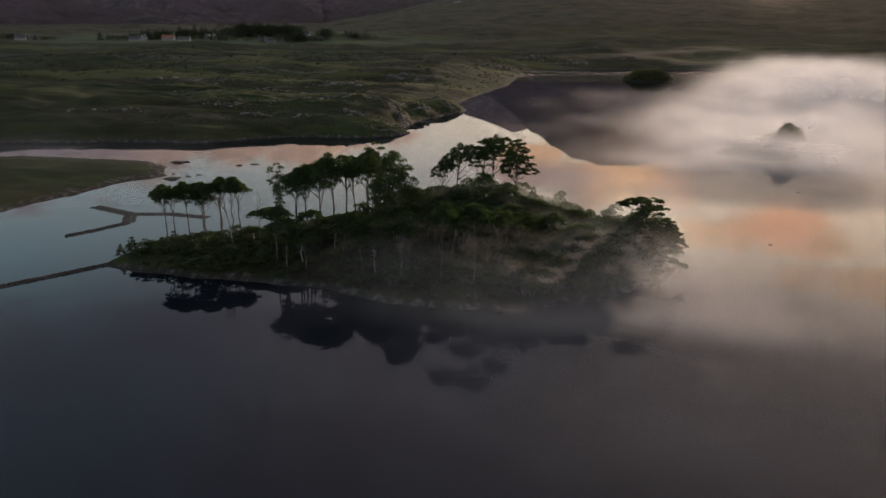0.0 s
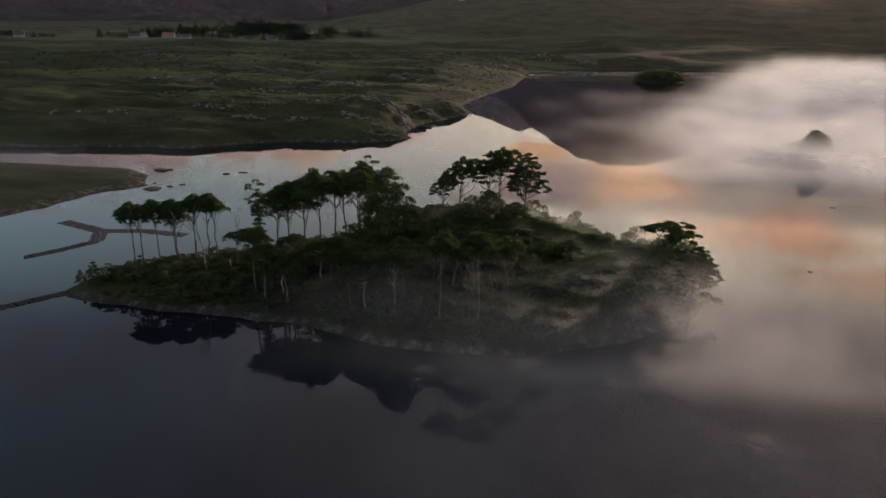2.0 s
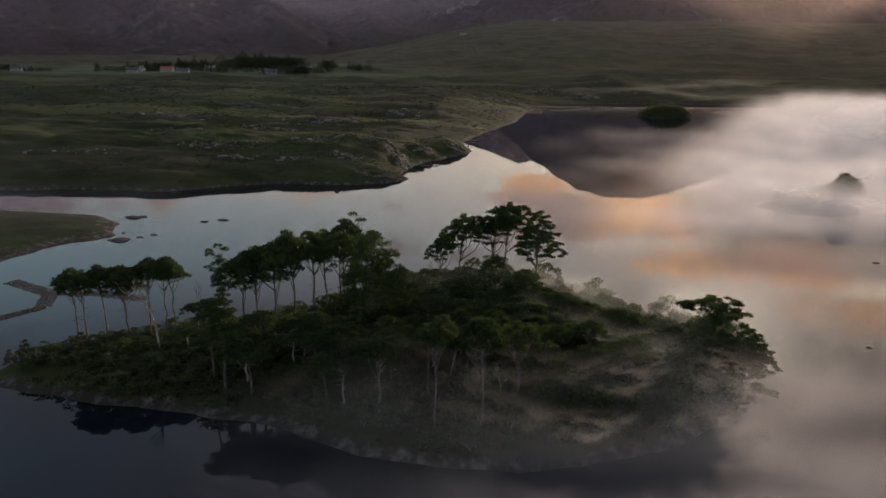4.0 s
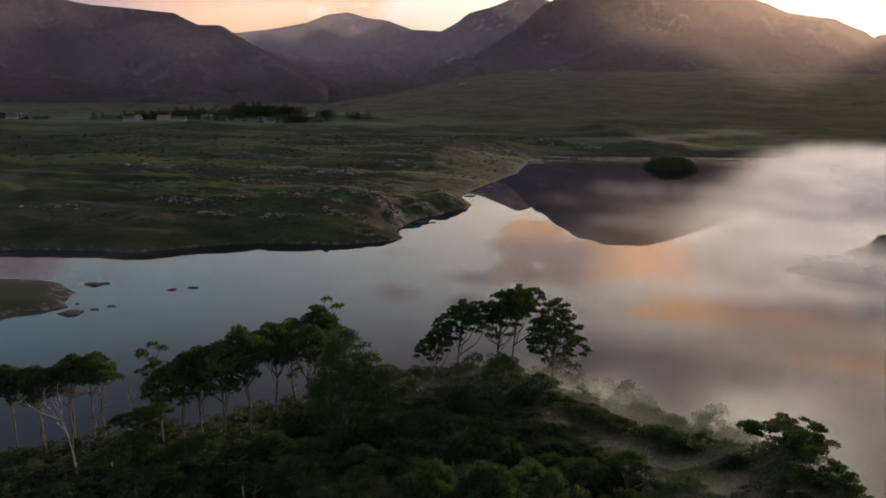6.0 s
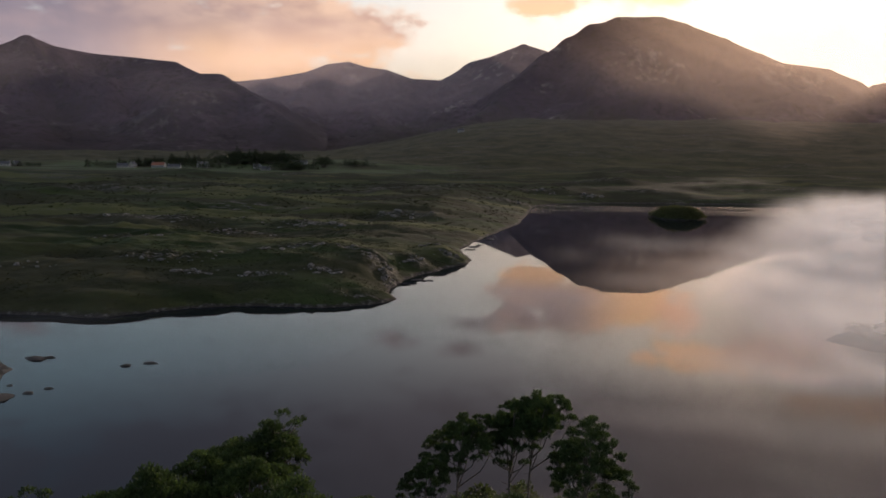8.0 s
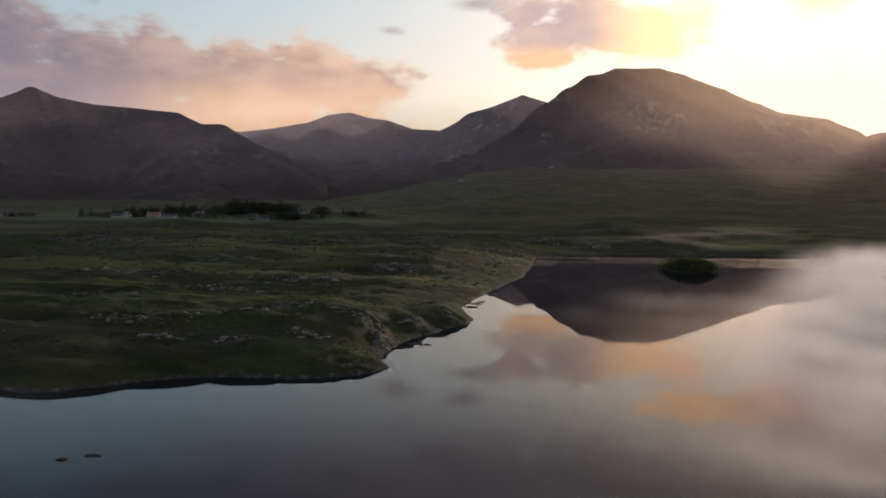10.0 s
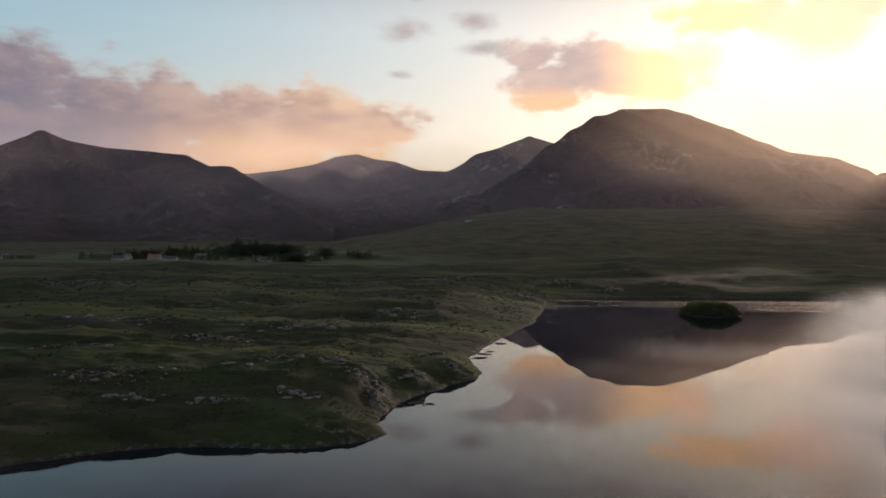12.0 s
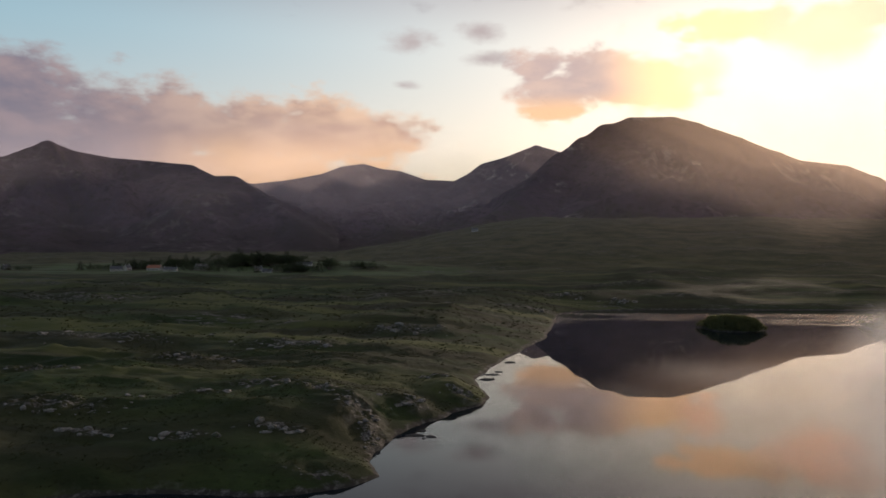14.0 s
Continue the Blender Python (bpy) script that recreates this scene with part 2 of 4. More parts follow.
def make_mountain_material():
    m, t, p, pos, g = material("heather_mountain")
    a = noise_node(t, stretch(t, pos, 1, 1, 0.45), 0.006, 8, 0.6, 0.32, 0.68)
    c = mix_node(t, a, (0.041, 0.031, 0.050), (0.088, 0.060, 0.080))
    c = mix_node(t, noise_node(t, pos, 0.05, 6, 0.7, 0.45, 0.7), c, (0.036, 0.031, 0.030))
    # grass on the lower slopes
    sp = t.nodes.new("ShaderNodeSeparateXYZ")
    link(t, pos, sp.inputs[0])
    low = ramp(t, math_node(t, "ADD", sp.outputs[2], math_node(t, "MULTIPLY", a, 90.0)), 230.0, 70.0)
    low = math_node(t, "MULTIPLY", low, ramp(t, sp.outputs[0], -500.0, 150.0, 0.35, 1.0))
    c = mix_node(t, math_node(t, "MULTIPLY", low, 0.9), c, (0.064, 0.060, 0.033))
    # bare rock: broken faces in loose groups, with the shade of gullies painted downhill
    face = noise_node(t, stretch(t, pos, 1, 1, 0.7, 20), 0.0042, 4, 0.55, 0.50, 0.62)
    scree = noise_node(t, stretch(t, pos, 1.3, 1.3, 0.45, 20), 0.022, 12, 0.74, 0.50, 0.62)
    thin = noise_node(t, stretch(t, pos, 1, 1, 0.45, -15), 0.014, 12, 0.76, 0.60, 0.70)
    rock = math_node(t, "MAXIMUM", math_node(t, "MULTIPLY", face, scree), math_node(t, "MULTIPLY", thin, 0.28))
    c = mix_node(t, math_node(t, "MULTIPLY", rock, ramp(t, sp.outputs[0], -400.0, 400.0, 0.28, 0.75)), c, (0.25, 0.225, 0.215))
    gully_shade = noise_node(t, stretch(t, pos, 1.6, 1.6, 0.22, 35), 0.012, 6, 0.6, 0.57, 0.66)
    c = mix_node(t, math_node(t, "MULTIPLY", gully_shade, 0.6), c, (0.020, 0.017, 0.020))
    link(t, c, p.inputs["Base Color"])
    p.inputs["Roughness"].default_value = 0.95
    p.inputs["Specular IOR Level"].default_value = 0.1
    bump(t, p, noise_node(t, stretch(t, pos, 1.2, 1.2, 0.6), 0.025, 12, 0.74), 0.9, 14.0)
    return m


def make_water_material():
    m, t, p, pos, g = material("lake_water")
    p.inputs["Base Color"].default_value = (0.006, 0.009, 0.014, 1)
    p.inputs["IOR"].default_value = 1.33
    calm = noise_node(t, stretch(t, pos, 1, 2.5, 1), 0.012, 4, 0.6, 0.55, 0.8)
    sp = t.nodes.new("ShaderNodeSeparateXYZ")
    link(t, pos, sp.inputs[0])
    far = math_node(t, "MULTIPLY", ramp(t, sp.outputs[1], 418.0, 436.0), ramp(t, sp.outputs[1], 512.0, 486.0))
    far = math_node(t, "MULTIPLY", far, noise_node(t, stretch(t, pos, 0.4, 2.0, 1), 0.02, 3, 0.5, 0.35, 0.55))
    rough = math_node(t, "ADD", math_node(t, "MULTIPLY", calm, 0.05), math_node(t, "ADD", math_node(t, "MULTIPLY", far, 0.20), 0.012))
    link(t, rough, p.inputs["Roughness"])
    return m


def make_rock_material():
    m, t, p, pos, g = material("lichened_granite")
    c = mix_node(t, noise_node(t, pos, 1.2, 8, 0.7, 0.3, 0.7), (0.050, 0.048, 0.043), (0.24, 0.23, 0.215))
    c = mix_node(t, noise_node(t, pos, 0.45, 5, 0.6, 0.52, 0.66), c, (0.035, 0.04, 0.018))
    link(t, c, p.inputs["Base Color"])
    p.inputs["Roughness"].default_value = 0.9
    bump(t, p, noise_node(t, pos, 2.5, 8, 0.7), 0.9, 0.25)
    return m


def make_foliage_material(name, dark, light):
    m, t, p, pos, g = material(name)
    oi = t.nodes.new("ShaderNodeObjectInfo")
    v = math_node(t, "ADD", math_node(t, "MULTIPLY", g.outputs["Random Per Island"], 0.6), math_node(t, "MULTIPLY", oi.outputs["Random"], 0.4))
    c = mix_node(t, v, dark, light)
    c = mix_node(t, noise_node(t, pos, 0.6, 4, 0.6, 0.4, 0.7), c, dark)
    link(t, c, p.inputs["Base Color"])
    p.inputs["Roughness"].default_value = 0.75
    p.inputs["Specular IOR Level"].default_value = 0.25
    tl = t.nodes.new("ShaderNodeBsdfTranslucent")
    link(t, mix_node(t, 1.0, c, (1.3, 1.25, 0.8), "MULTIPLY"), tl.inputs[0])
    mx = t.nodes.new("ShaderNodeMixShader")
    mx.inputs[0].default_value = 0.4
    link(t, p.outputs[0], mx.inputs[1])
    link(t, tl.outputs[0], mx.inputs[2])
    link(t, mx.outputs[0], t.nodes["Material Output"].inputs[0])
    return m


def make_bark_material(name, dark, light):
    m, t, p, pos, g = material(name)
    c = mix_node(t, noise_node(t, stretch(t, pos, 1, 1, 0.25), 3.0, 6, 0.7, 0.3, 0.7), dark, light)
    link(t, c, p.inputs["Base Color"])
    p.inputs["Roughness"].default_value = 0.9
    bump(t, p, noise_node(t, stretch(t, pos, 1, 1, 0.2), 9.0, 5, 0.7), 0.7, 0.05)
    return m


def make_plain_material(name, col, rough=0.85, var=0.35, scale=0.4):
    m, t, p, pos, g = material(name)
    d = tuple(c * (1 - var) for c in col)
    link(t, mix_node(t, noise_node(t, pos, scale, 6, 0.65, 0.3, 0.7), d, col), p.inputs["Base Color"])
    p.inputs["Roughness"].default_value = rough
    return m


def make_mist_material(name, density, scale, lo, hi, sx=1.0, sy=1.0, col=(0.95, 0.95, 0.95)):
    """Thin vapour: mostly clear, scattering a little light both ways; it fades to nothing at the bank's rim."""
    m = bpy.data.materials.new(name)
    m.use_nodes = True
    t = m.node_tree
    t.nodes.clear()
    co = t.nodes.new("ShaderNodeTexCoord")
    geo = t.nodes.new("ShaderNodeNewGeometry")
    s = t.nodes.new("ShaderNodeSeparateXYZ")
    link(t, co.outputs["Object"], s.inputs[0])
    flat = t.nodes.new("ShaderNodeCombineXYZ")
    link(t, s.outputs[0], flat.inputs[0])
    link(t, s.outputs[1], flat.inputs[1])
    ln = t.nodes.new("ShaderNodeVectorMath")
    ln.operation = "LENGTH"
    link(t, flat.outputs[0], ln.inputs[0])
    fade = ramp(t, ln.outputs["Value"], 1.0, 0.25)
    n = noise_node(t, stretch(t, geo.outputs["Position"], sx, sy, 1.6), scale, 5, 0.55, lo, hi, 0.4)
    alpha = math_node(t, "MULTIPLY", math_node(t, "MULTIPLY", n, fade), density)
    tr = t.nodes.new("ShaderNodeBsdfTransparent")
    df = t.nodes.new("ShaderNodeBsdfDiffuse")
    tl = t.nodes.new("ShaderNodeBsdfTranslucent")
    for b in (df, tl):
        b.inputs[0].default_value = (*col, 1)
    both = t.nodes.new("ShaderNodeMixShader")
    both.inputs[0].default_value = 0.86
    link(t, df.outputs[0], both.inputs[1])
    link(t, tl.outputs[0], both.inputs[2])
    mx = t.nodes.new("ShaderNodeMixShader")
    link(t, alpha, mx.inputs[0])
    link(t, tr.outputs[0], mx.inputs[1])
    link(t, both.outputs[0], mx.inputs[2])
    o = t.nodes.new("ShaderNodeOutputMaterial")
    link(t, mx.outputs[0], o.inputs[0])
    return m


MOOR, MOUNTAIN, WATER, GRANITE = make_ground_material(), make_mountain_material(), make_water_material(), make_rock_material()
NEEDLES = make_foliage_material("pine_needles", (0.024, 0.045, 0.017), (0.066, 0.106, 0.036))
LEAVES = make_foliage_material("scrub_leaves", (0.030, 0.050, 0.021), (0.085, 0.115, 0.044))
FAR_LEAVES = make_foliage_material("dark_conifer_needles", (0.034, 0.046, 0.028), (0.066, 0.086, 0.048))
ISLE_LEAVES = make_foliage_material("isle_scrub_leaves", (0.052, 0.062, 0.030), (0.105, 0.116, 0.054))
HEATH = make_foliage_material("heather_tufts", (0.014, 0.019, 0.008), (0.038, 0.043, 0.017))
BARK = make_bark_material("pine_bark", (0.058, 0.049, 0.042), (0.155, 0.135, 0.118))
GREY_BARK = make_bark_material("grey_pine_bark", (0.10, 0.088, 0.075), (0.24, 0.215, 0.19))
PALE_BARK = make_bark_material("bleached_wood", (0.16, 0.145, 0.125), (0.36, 0.34, 0.31))
LIMEWASH = make_plain_material("white_limewash", (0.40, 0.40, 0.385), 0.9, 0.3)
SLATE = make_plain_material("dark_slate", (0.075, 0.078, 0.088), 0.6)
RED_ROOF = make_plain_material("red_clay_roof", (0.32, 0.13, 0.08), 0.8)
GLASS = make_plain_material("window_glass", (0.03, 0.035, 0.04), 0.08, 0.2)
TIMBER = make_plain_material("dark_timber_door", (0.10, 0.06, 0.04), 0.7)
STONE_WALL = make_plain_material("wet_causeway_stone", (0.050, 0.047, 0.042), 0.9, 0.6, 1.3)


# ---- helpers for shapes ----
def part(name, data, mat, parent=None, label=""):
    """Links a bmesh, or a (verts, faces) pair, as one mesh object."""
    me = bpy.data.meshes.new(name)
    if isinstance(data, tuple):
        me.from_pydata(data[0], [], data[1])
    else:
        data.to_mesh(me)
        data.free()
    me.materials.append(mat)
    ob = new(name, me)
    if parent is not None:
        ob.parent = parent
    return tagged(ob, label)


def smooth(ob):
    ob.data.polygons.foreach_set("use_smooth", [True] * len(ob.data.polygons))
    return ob


def lattice(ix, iy, seed):
    h = (ix.astype(np.int64) * 374761393 + iy.astype(np.int64) * 668265263 + seed * 974634777) & 0x7FFFFFFF
    h = ((h ^ (h >> 13)) * 1274126177) & 0x7FFFFFFF
    return ((h ^ (h >> 16)) & 0xFFFF) / 65535.0


def value_noise(x, y, seed):
    ix, iy = np.floor(x), np.floor(y)
    fx, fy = x - ix, y - iy
    fx, fy = fx * fx * (3 - 2 * fx), fy * fy * (3 - 2 * fy)
    a, b = lattice(ix, iy, seed), lattice(ix + 1, iy, seed)
    c, d = lattice(ix, iy + 1, seed), lattice(ix + 1, iy + 1, seed)
    return (a * (1 - fx) + b * fx) * (1 - fy) + (c * (1 - fx) + d * fx) * fy


def fbm(x, y, size, octaves, seed, gain=0.5):
    """Fractal noise, about -1 to 1, its largest forms of that size in metres."""
    total, amp, norm, f = 0.0, 1.0, 0.0, 1.0 / size
    for k in range(octaves):
        total = total + amp * (value_noise(x * f + 17.3 * k, y * f - 9.1 * k, seed + k) * 2 - 1)
        norm, amp, f = norm + amp, amp * gain, f * 2.03
    return total / norm * 1.5


def ridged(x, y, size, octaves, seed, gain=0.5):
    total, amp, norm, f = 0.0, 1.0, 0.0, 1.0 / size
    for k in range(octaves):
        total = total + amp * (1 - np.abs(value_noise(x * f + 31.7 * k, y * f + 5.3 * k, seed + k) * 2 - 1))
        norm, amp, f = norm + amp, amp * gain, f * 2.1
    return total / norm


def shore_distance(x, y, outline):
    """Metres inside the outline (negative outside)."""
    best, inside = np.full(x.shape, 1e12), np.zeros(x.shape, bool)
    for (ax, ay), (bx, by) in zip(outline, outline[1:] + outline[:1]):
        dx, dy = bx - ax, by - ay
        t = np.clip(((x - ax) * dx + (y - ay) * dy) / (dx * dx + dy * dy), 0, 1)
        best = np.minimum(best, (x - ax - t * dx) ** 2 + (y - ay - t * dy) ** 2)
        if ay != by:
            inside ^= ((ay > y) != (by > y)) & (x < ax + (y - ay) * dx / dy)
    return np.where(inside, 1, -1) * np.sqrt(best)


def step(v, lo, hi):
    t = np.clip((v - lo) / (hi - lo), 0, 1)
    return t * t * (3 - 2 * t)


# ---- the plan: shores ----
MAINLAND = [(-4950, 60), (-1500, 90), (-420, 118), (-180, 124), (-130, 126), (-92, 124), (-80, 132.5), (-61, 138.5), (-39, 138), (-28, 140),
            (-19, 145.5), (-14, 150), (-17, 160), (-13, 180), (-4, 192), (8, 209), (15, 224), (12.5, 236), (10, 253), (20, 279),
            (33, 319), (51, 361), (66, 430), (74, 475), (95, 503), (137, 517), (183, 526), (234, 524), (294, 528), (350, 533),
            (520, 560), (900, 640), (2000, 800), (4950, 1000), (4950, 4950), (-4950, 4950)]
PINE_ISLAND = [(-71, -13), (-64, -15.5), (-50, -20), (-39, -21.5), (-27, -25), (-10, -33), (7, -36), (22, -32), (36, -25),
               (43, -17), (43, -9), (38, 2), (30, 14), (18, 22), (0, 22), (-20, 18), (-40, 9), (-60, 0), (-69, -7)]
GRASS_ISLAND = [(-87, 67), (-91, 80), (-97, 88), (-106, 92), (-128, 95), (-180, 100), (-260, 95), (-300, 60), (-220, 18), (-150, 8),
                (-112, 24), (-102, 46), (-93, 60)]
SCRUB_ISLE = [(149, 415), (152, 396), (165, 390), (180, 397), (184, 407), (176, 420), (160, 424)]
TREE_ISLE = [(99, 108), (106, 99), (117, 95), (127, 98), (131, 106), (124, 115), (110, 117)]
FAR_SPIT = [(255, 434), (247, 410), (250, 392), (275, 380), (330, 385), (360, 420), (340, 450), (290, 452)]


# rocky ground: centre, half-length, half-depth, height of the crags
CRAGS = ((-96, 173, 18, 6, 2.6), (-80, 158, 6, 4, 1.5), (-66, 183, 11, 4, 1.8), (-57, 157, 7, 3, 1.1), (-38, 163, 9, 2.5, 1.0), (-50, 201, 15, 5, 1.8),
         (-33, 191, 12, 6, 2.0), (-21, 180, 8, 8, 2.4), (-17, 168, 4, 8, 1.8), (-9, 199, 7, 5, 1.6), (6, 216, 8, 5, 2.2), (-2, 233, 6, 4, 1.5),
         (-25, 145, 10, 3, 1.0), (-120, 216, 22, 6, 2.4), (-96, 262, 26, 7, 2.6))
FAR_CRAGS = ((-150, 300, 40, 10, 3.2), (-60, 292, 30, 9, 2.8), (-20, 342, 34, 10, 3.0), (60, 470, 30, 12, 3.5), (130, 534, 12, 8, 5.0), (90, 548, 30, 12, 4.0),
             (-220, 420, 70, 14, 4.0), (-60, 470, 50, 14, 4.0), (20, 620, 60, 16, 5.0), (160, 640, 60, 18, 5.0), (-300, 560, 90, 18, 5.0))


def crag_mask(x, y, rows, height=True):
    total = 0.0
    for cx, cy, lx, ly, tall in rows:
        total = total + np.exp(-(((x - cx) / lx) ** 2 + ((y - cy) / ly) ** 2) ** 1.5) * (tall if height else 1.0)
    return total


def ground_height(x, y):
    wob = fbm(x, y, 9, 3, 5) * 1.1 + fbm(x, y, 40, 2, 6) * 1.2
    d = shore_distance(x, y, MAINLAND) + wob * step(y, 60, 120)
    lift = np.clip(d, 0, None)
    bank = 3.8 + 2.0 * step(-x, 15, 70) * step(260 - y, 0, 60)
    rise = bank * (1 - np.exp(-lift / 6.5)) + 4.0 * step(lift, 8, 60) + 2 * step(lift, 40, 700)
    hills = (fbm(x, y * 1.7, 95, 4, 11) * 5.0 + np.clip(ridged(x * 0.8, y * 1.9, 60, 4, 12) - 0.60, 0, 1) * 8) * step(lift, 8, 70)
    knoll = 5.5 * np.exp(-(((x + 32) / 26) ** 2 + ((y - 186) / 24) ** 2)) + 3.0 * np.exp(-(((x - 3) / 9) ** 2 + ((y - 222) / 12) ** 2))
    plain = 6 * step(y, 900, 1900) + 95 * step(y, 800, 1700) * step(x, -350, 250)
    broad = (fbm(x, y, 420, 3, 15) * 3 + fbm(x, y * 1.8, 150, 4, 16) * 3 * step(y, 450, 800) + np.clip(ridged(x * 0.6, y * 1.6, 110, 4, 17) - 0.5, 0, 1) * 6 * step(y, 260, 420)) * step(lift, 60, 300)
    land = rise + hills + knoll * step(lift, 2, 14) + plain + broad + fbm(x, y, 7, 4, 13) * 0.5 * step(lift, 1, 6)
    near_m, far_m = crag_mask(x, y, CRAGS), crag_mask(x, y, FAR_CRAGS)
    blocks = np.round((ridged(x * 0.8, y * 1.2, 5.5, 3, 51) - 0.5) * 7) / 7 * 1.4 + fbm(x, y, 2.6, 2, 52) * 0.25
    far_blocks = np.round((ridged(x * 0.7, y * 1.2, 14, 3, 53) - 0.5) * 7) / 7 * 1.4
    land = land + near_m * np.clip(blocks + 0.25, -0.15, 1.2) + far_m * np.clip(far_blocks + 0.25, -0.15, 1.2)
    # the hamlet's level fields
    w = np.exp(-(((x + 340) / 340) ** 2 + ((y - 890) / 130) ** 2) ** 1.5)
    land = land * (1 - w) + (10 + 11 * step(y, 875, 970) + fbm(x, y, 120, 2, 55) * 1.5) * w
    z = np.where(d > 0, np.maximum(land, np.minimum(0.05 * lift, 2.5)), np.maximum(d * 0.35, -3.0))

    def isle(outline, top, slope, seed, rough):
        s = shore_distance(x, y, outline) + fbm(x, y, 8, 3, seed) * rough
        up = top * (1 - np.exp(-np.clip(s, 0, None) * slope / top))
        return np.where(s > 0, up * (1 + 0.16 * fbm(x, y, 9, 3, seed + 3)), np.maximum(s * 0.35, -3.0))

    hump = 3.4 + 4.0 * np.exp(-(((x - 8) / 20) ** 2 + ((y + 2) / 14) ** 2)) + 1.2 * np.exp(-(((x + 20) / 18) ** 2 + (y / 12) ** 2))
    z = np.maximum(z, isle(PINE_ISLAND, hump, 0.5, 21, 0.9))
    z = np.maximum(z, isle(GRASS_ISLAND, 3.0 + fbm(x, y, 25, 3, 24) * 1.0, 0.22, 25, 1.6))
    z = np.maximum(z, isle(SCRUB_ISLE, 3.6, 0.7, 31, 1.0))
    z = np.maximum(z, isle(TREE_ISLE, 2.5, 0.5, 35, 1.0))
    z = np.maximum(z, isle(FAR_SPIT, 5.0, 0.4, 39, 2.0))
    return z


def height_at(x, y):
    return float(ground_height(np.array([float(x)]), np.array([float(y)]))[0])


# ---- ground sheet, water, mountains ----
def axis(lo, hi, pitch, grow, end_lo, end_hi):
    mid = list(np.arange(lo, hi, pitch))
    def run(start, end, sign):
        out, v, s = [], start, pitch
        while (end - v) * sign > 0:
            s *= grow
            v += sign * s
            out.append(v)
        out[-1] = end
        return out
    return np.array(run(lo, end_lo, -1)[::-1] + mid + run(mid[-1], end_hi, 1))


def sheet(name, xs, ys, zfun, mat):
    gx, gy = np.meshgrid(xs, ys)
    z = zfun(gx.ravel(), gy.ravel())
    v = np.stack([gx.ravel(), gy.ravel(), z], 1)
    nx, ny = len(xs), len(ys)
    a = (np.arange(ny - 1)[:, None] * nx + np.arange(nx - 1)[None, :]).ravel()
    f = np.stack([a, a + 1, a + nx + 1, a + nx], 1)
    return smooth(part(name, (v.tolist(), f.tolist()), mat))


ground = sheet("ground", axis(-130, 60, 0.85, 1.045, -4950, 4950), axis(-48, 265, 0.95, 1.036, -4950, 4950), ground_height, MOOR)
gxy = np.zeros(len(ground.data.vertices) * 3)
ground.data.vertices.foreach_get("co", gxy)
gxy = gxy.reshape(-1, 3)
ground.data.attributes.new("crag", "FLOAT", "POINT").data.foreach_set("value", np.clip(crag_mask(gxy[:, 0], gxy[:, 1], CRAGS + FAR_CRAGS, False), 0, 1).astype(np.float32))
tagged(ground, "rough green and brown boggy moorland with low banks", "ground", kind="structure")

water = sheet("water", np.linspace(-4950, 4950, 12), np.linspace(-4950, 2400, 10), lambda x, y: x * 0, WATER)
tagged(water, "still dark lake water mirroring the evening sky", "water", kind="structure")

# crest lines: azimuth, elevation (degrees from the far end of the lake), distance in metres
LEFT_CREST = ((-52, 5.0, 3100), (-42, 4.6, 3000), (-36, 4.8, 2900), (-32.9, 5.7, 2900), (-30.2, 7.0, 2950), (-28.6, 6.4, 2950),
              (-26.1, 6.05, 3000), (-23.5, 5.95, 2950), (-20.6, 5.8, 2850), (-18.8, 5.0, 2700), (-17.3, 5.05, 2600), (-16.0, 4.3, 2500),
              (-14.0, 2.9, 2300), (-12.0, 1.5, 2150))
BACK_CREST = ((-19, 4.6, 3900), (-15.7, 4.5, 3900), (-13, 4.9, 3800), (-10.5, 5.4, 3750), (-8.7, 6.1, 3700), (-7.1, 6.33, 3700),
              (-5.6, 5.95, 3700), (-4.1, 5.8, 3750), (-2, 5.1, 3850), (0.4, 5.0, 3950), (2.0, 5.8, 3900), (3.0, 6.5, 3850),
              (4.6, 6.95, 3800), (7.15, 7.9, 3750), (9.2, 7.3, 3700), (12, 7.0, 3600))
# past 34 degrees the crest is out of view, raised to shade the plain
RIGHT_CREST = ((2.5, 1.6, 1900), (5.0, 3.2, 2100), (7.2, 5.4, 2300), (9.2, 7.3, 2450), (11.0, 8.5, 2500), (12.6, 9.45, 2550), (13.4, 9.5, 2560),
               (14.6, 9.9, 2600), (17.85, 9.8, 2650), (19.5, 9.3, 2650), (22.4, 8.1, 2650), (25, 6.9, 2650), (26.7, 6.1, 2700), (29.6, 5.6, 2750),
               (31.3, 4.8, 2800), (33.4, 3.6, 2850), (34.7, 5.1, 2900), (36.5, 5.5, 2950), (42, 6.2, 3000), (52, 6.0, 3100))
EYE_X, EYE_Y, EYE_Z = 0.0, -11.0, 49.2


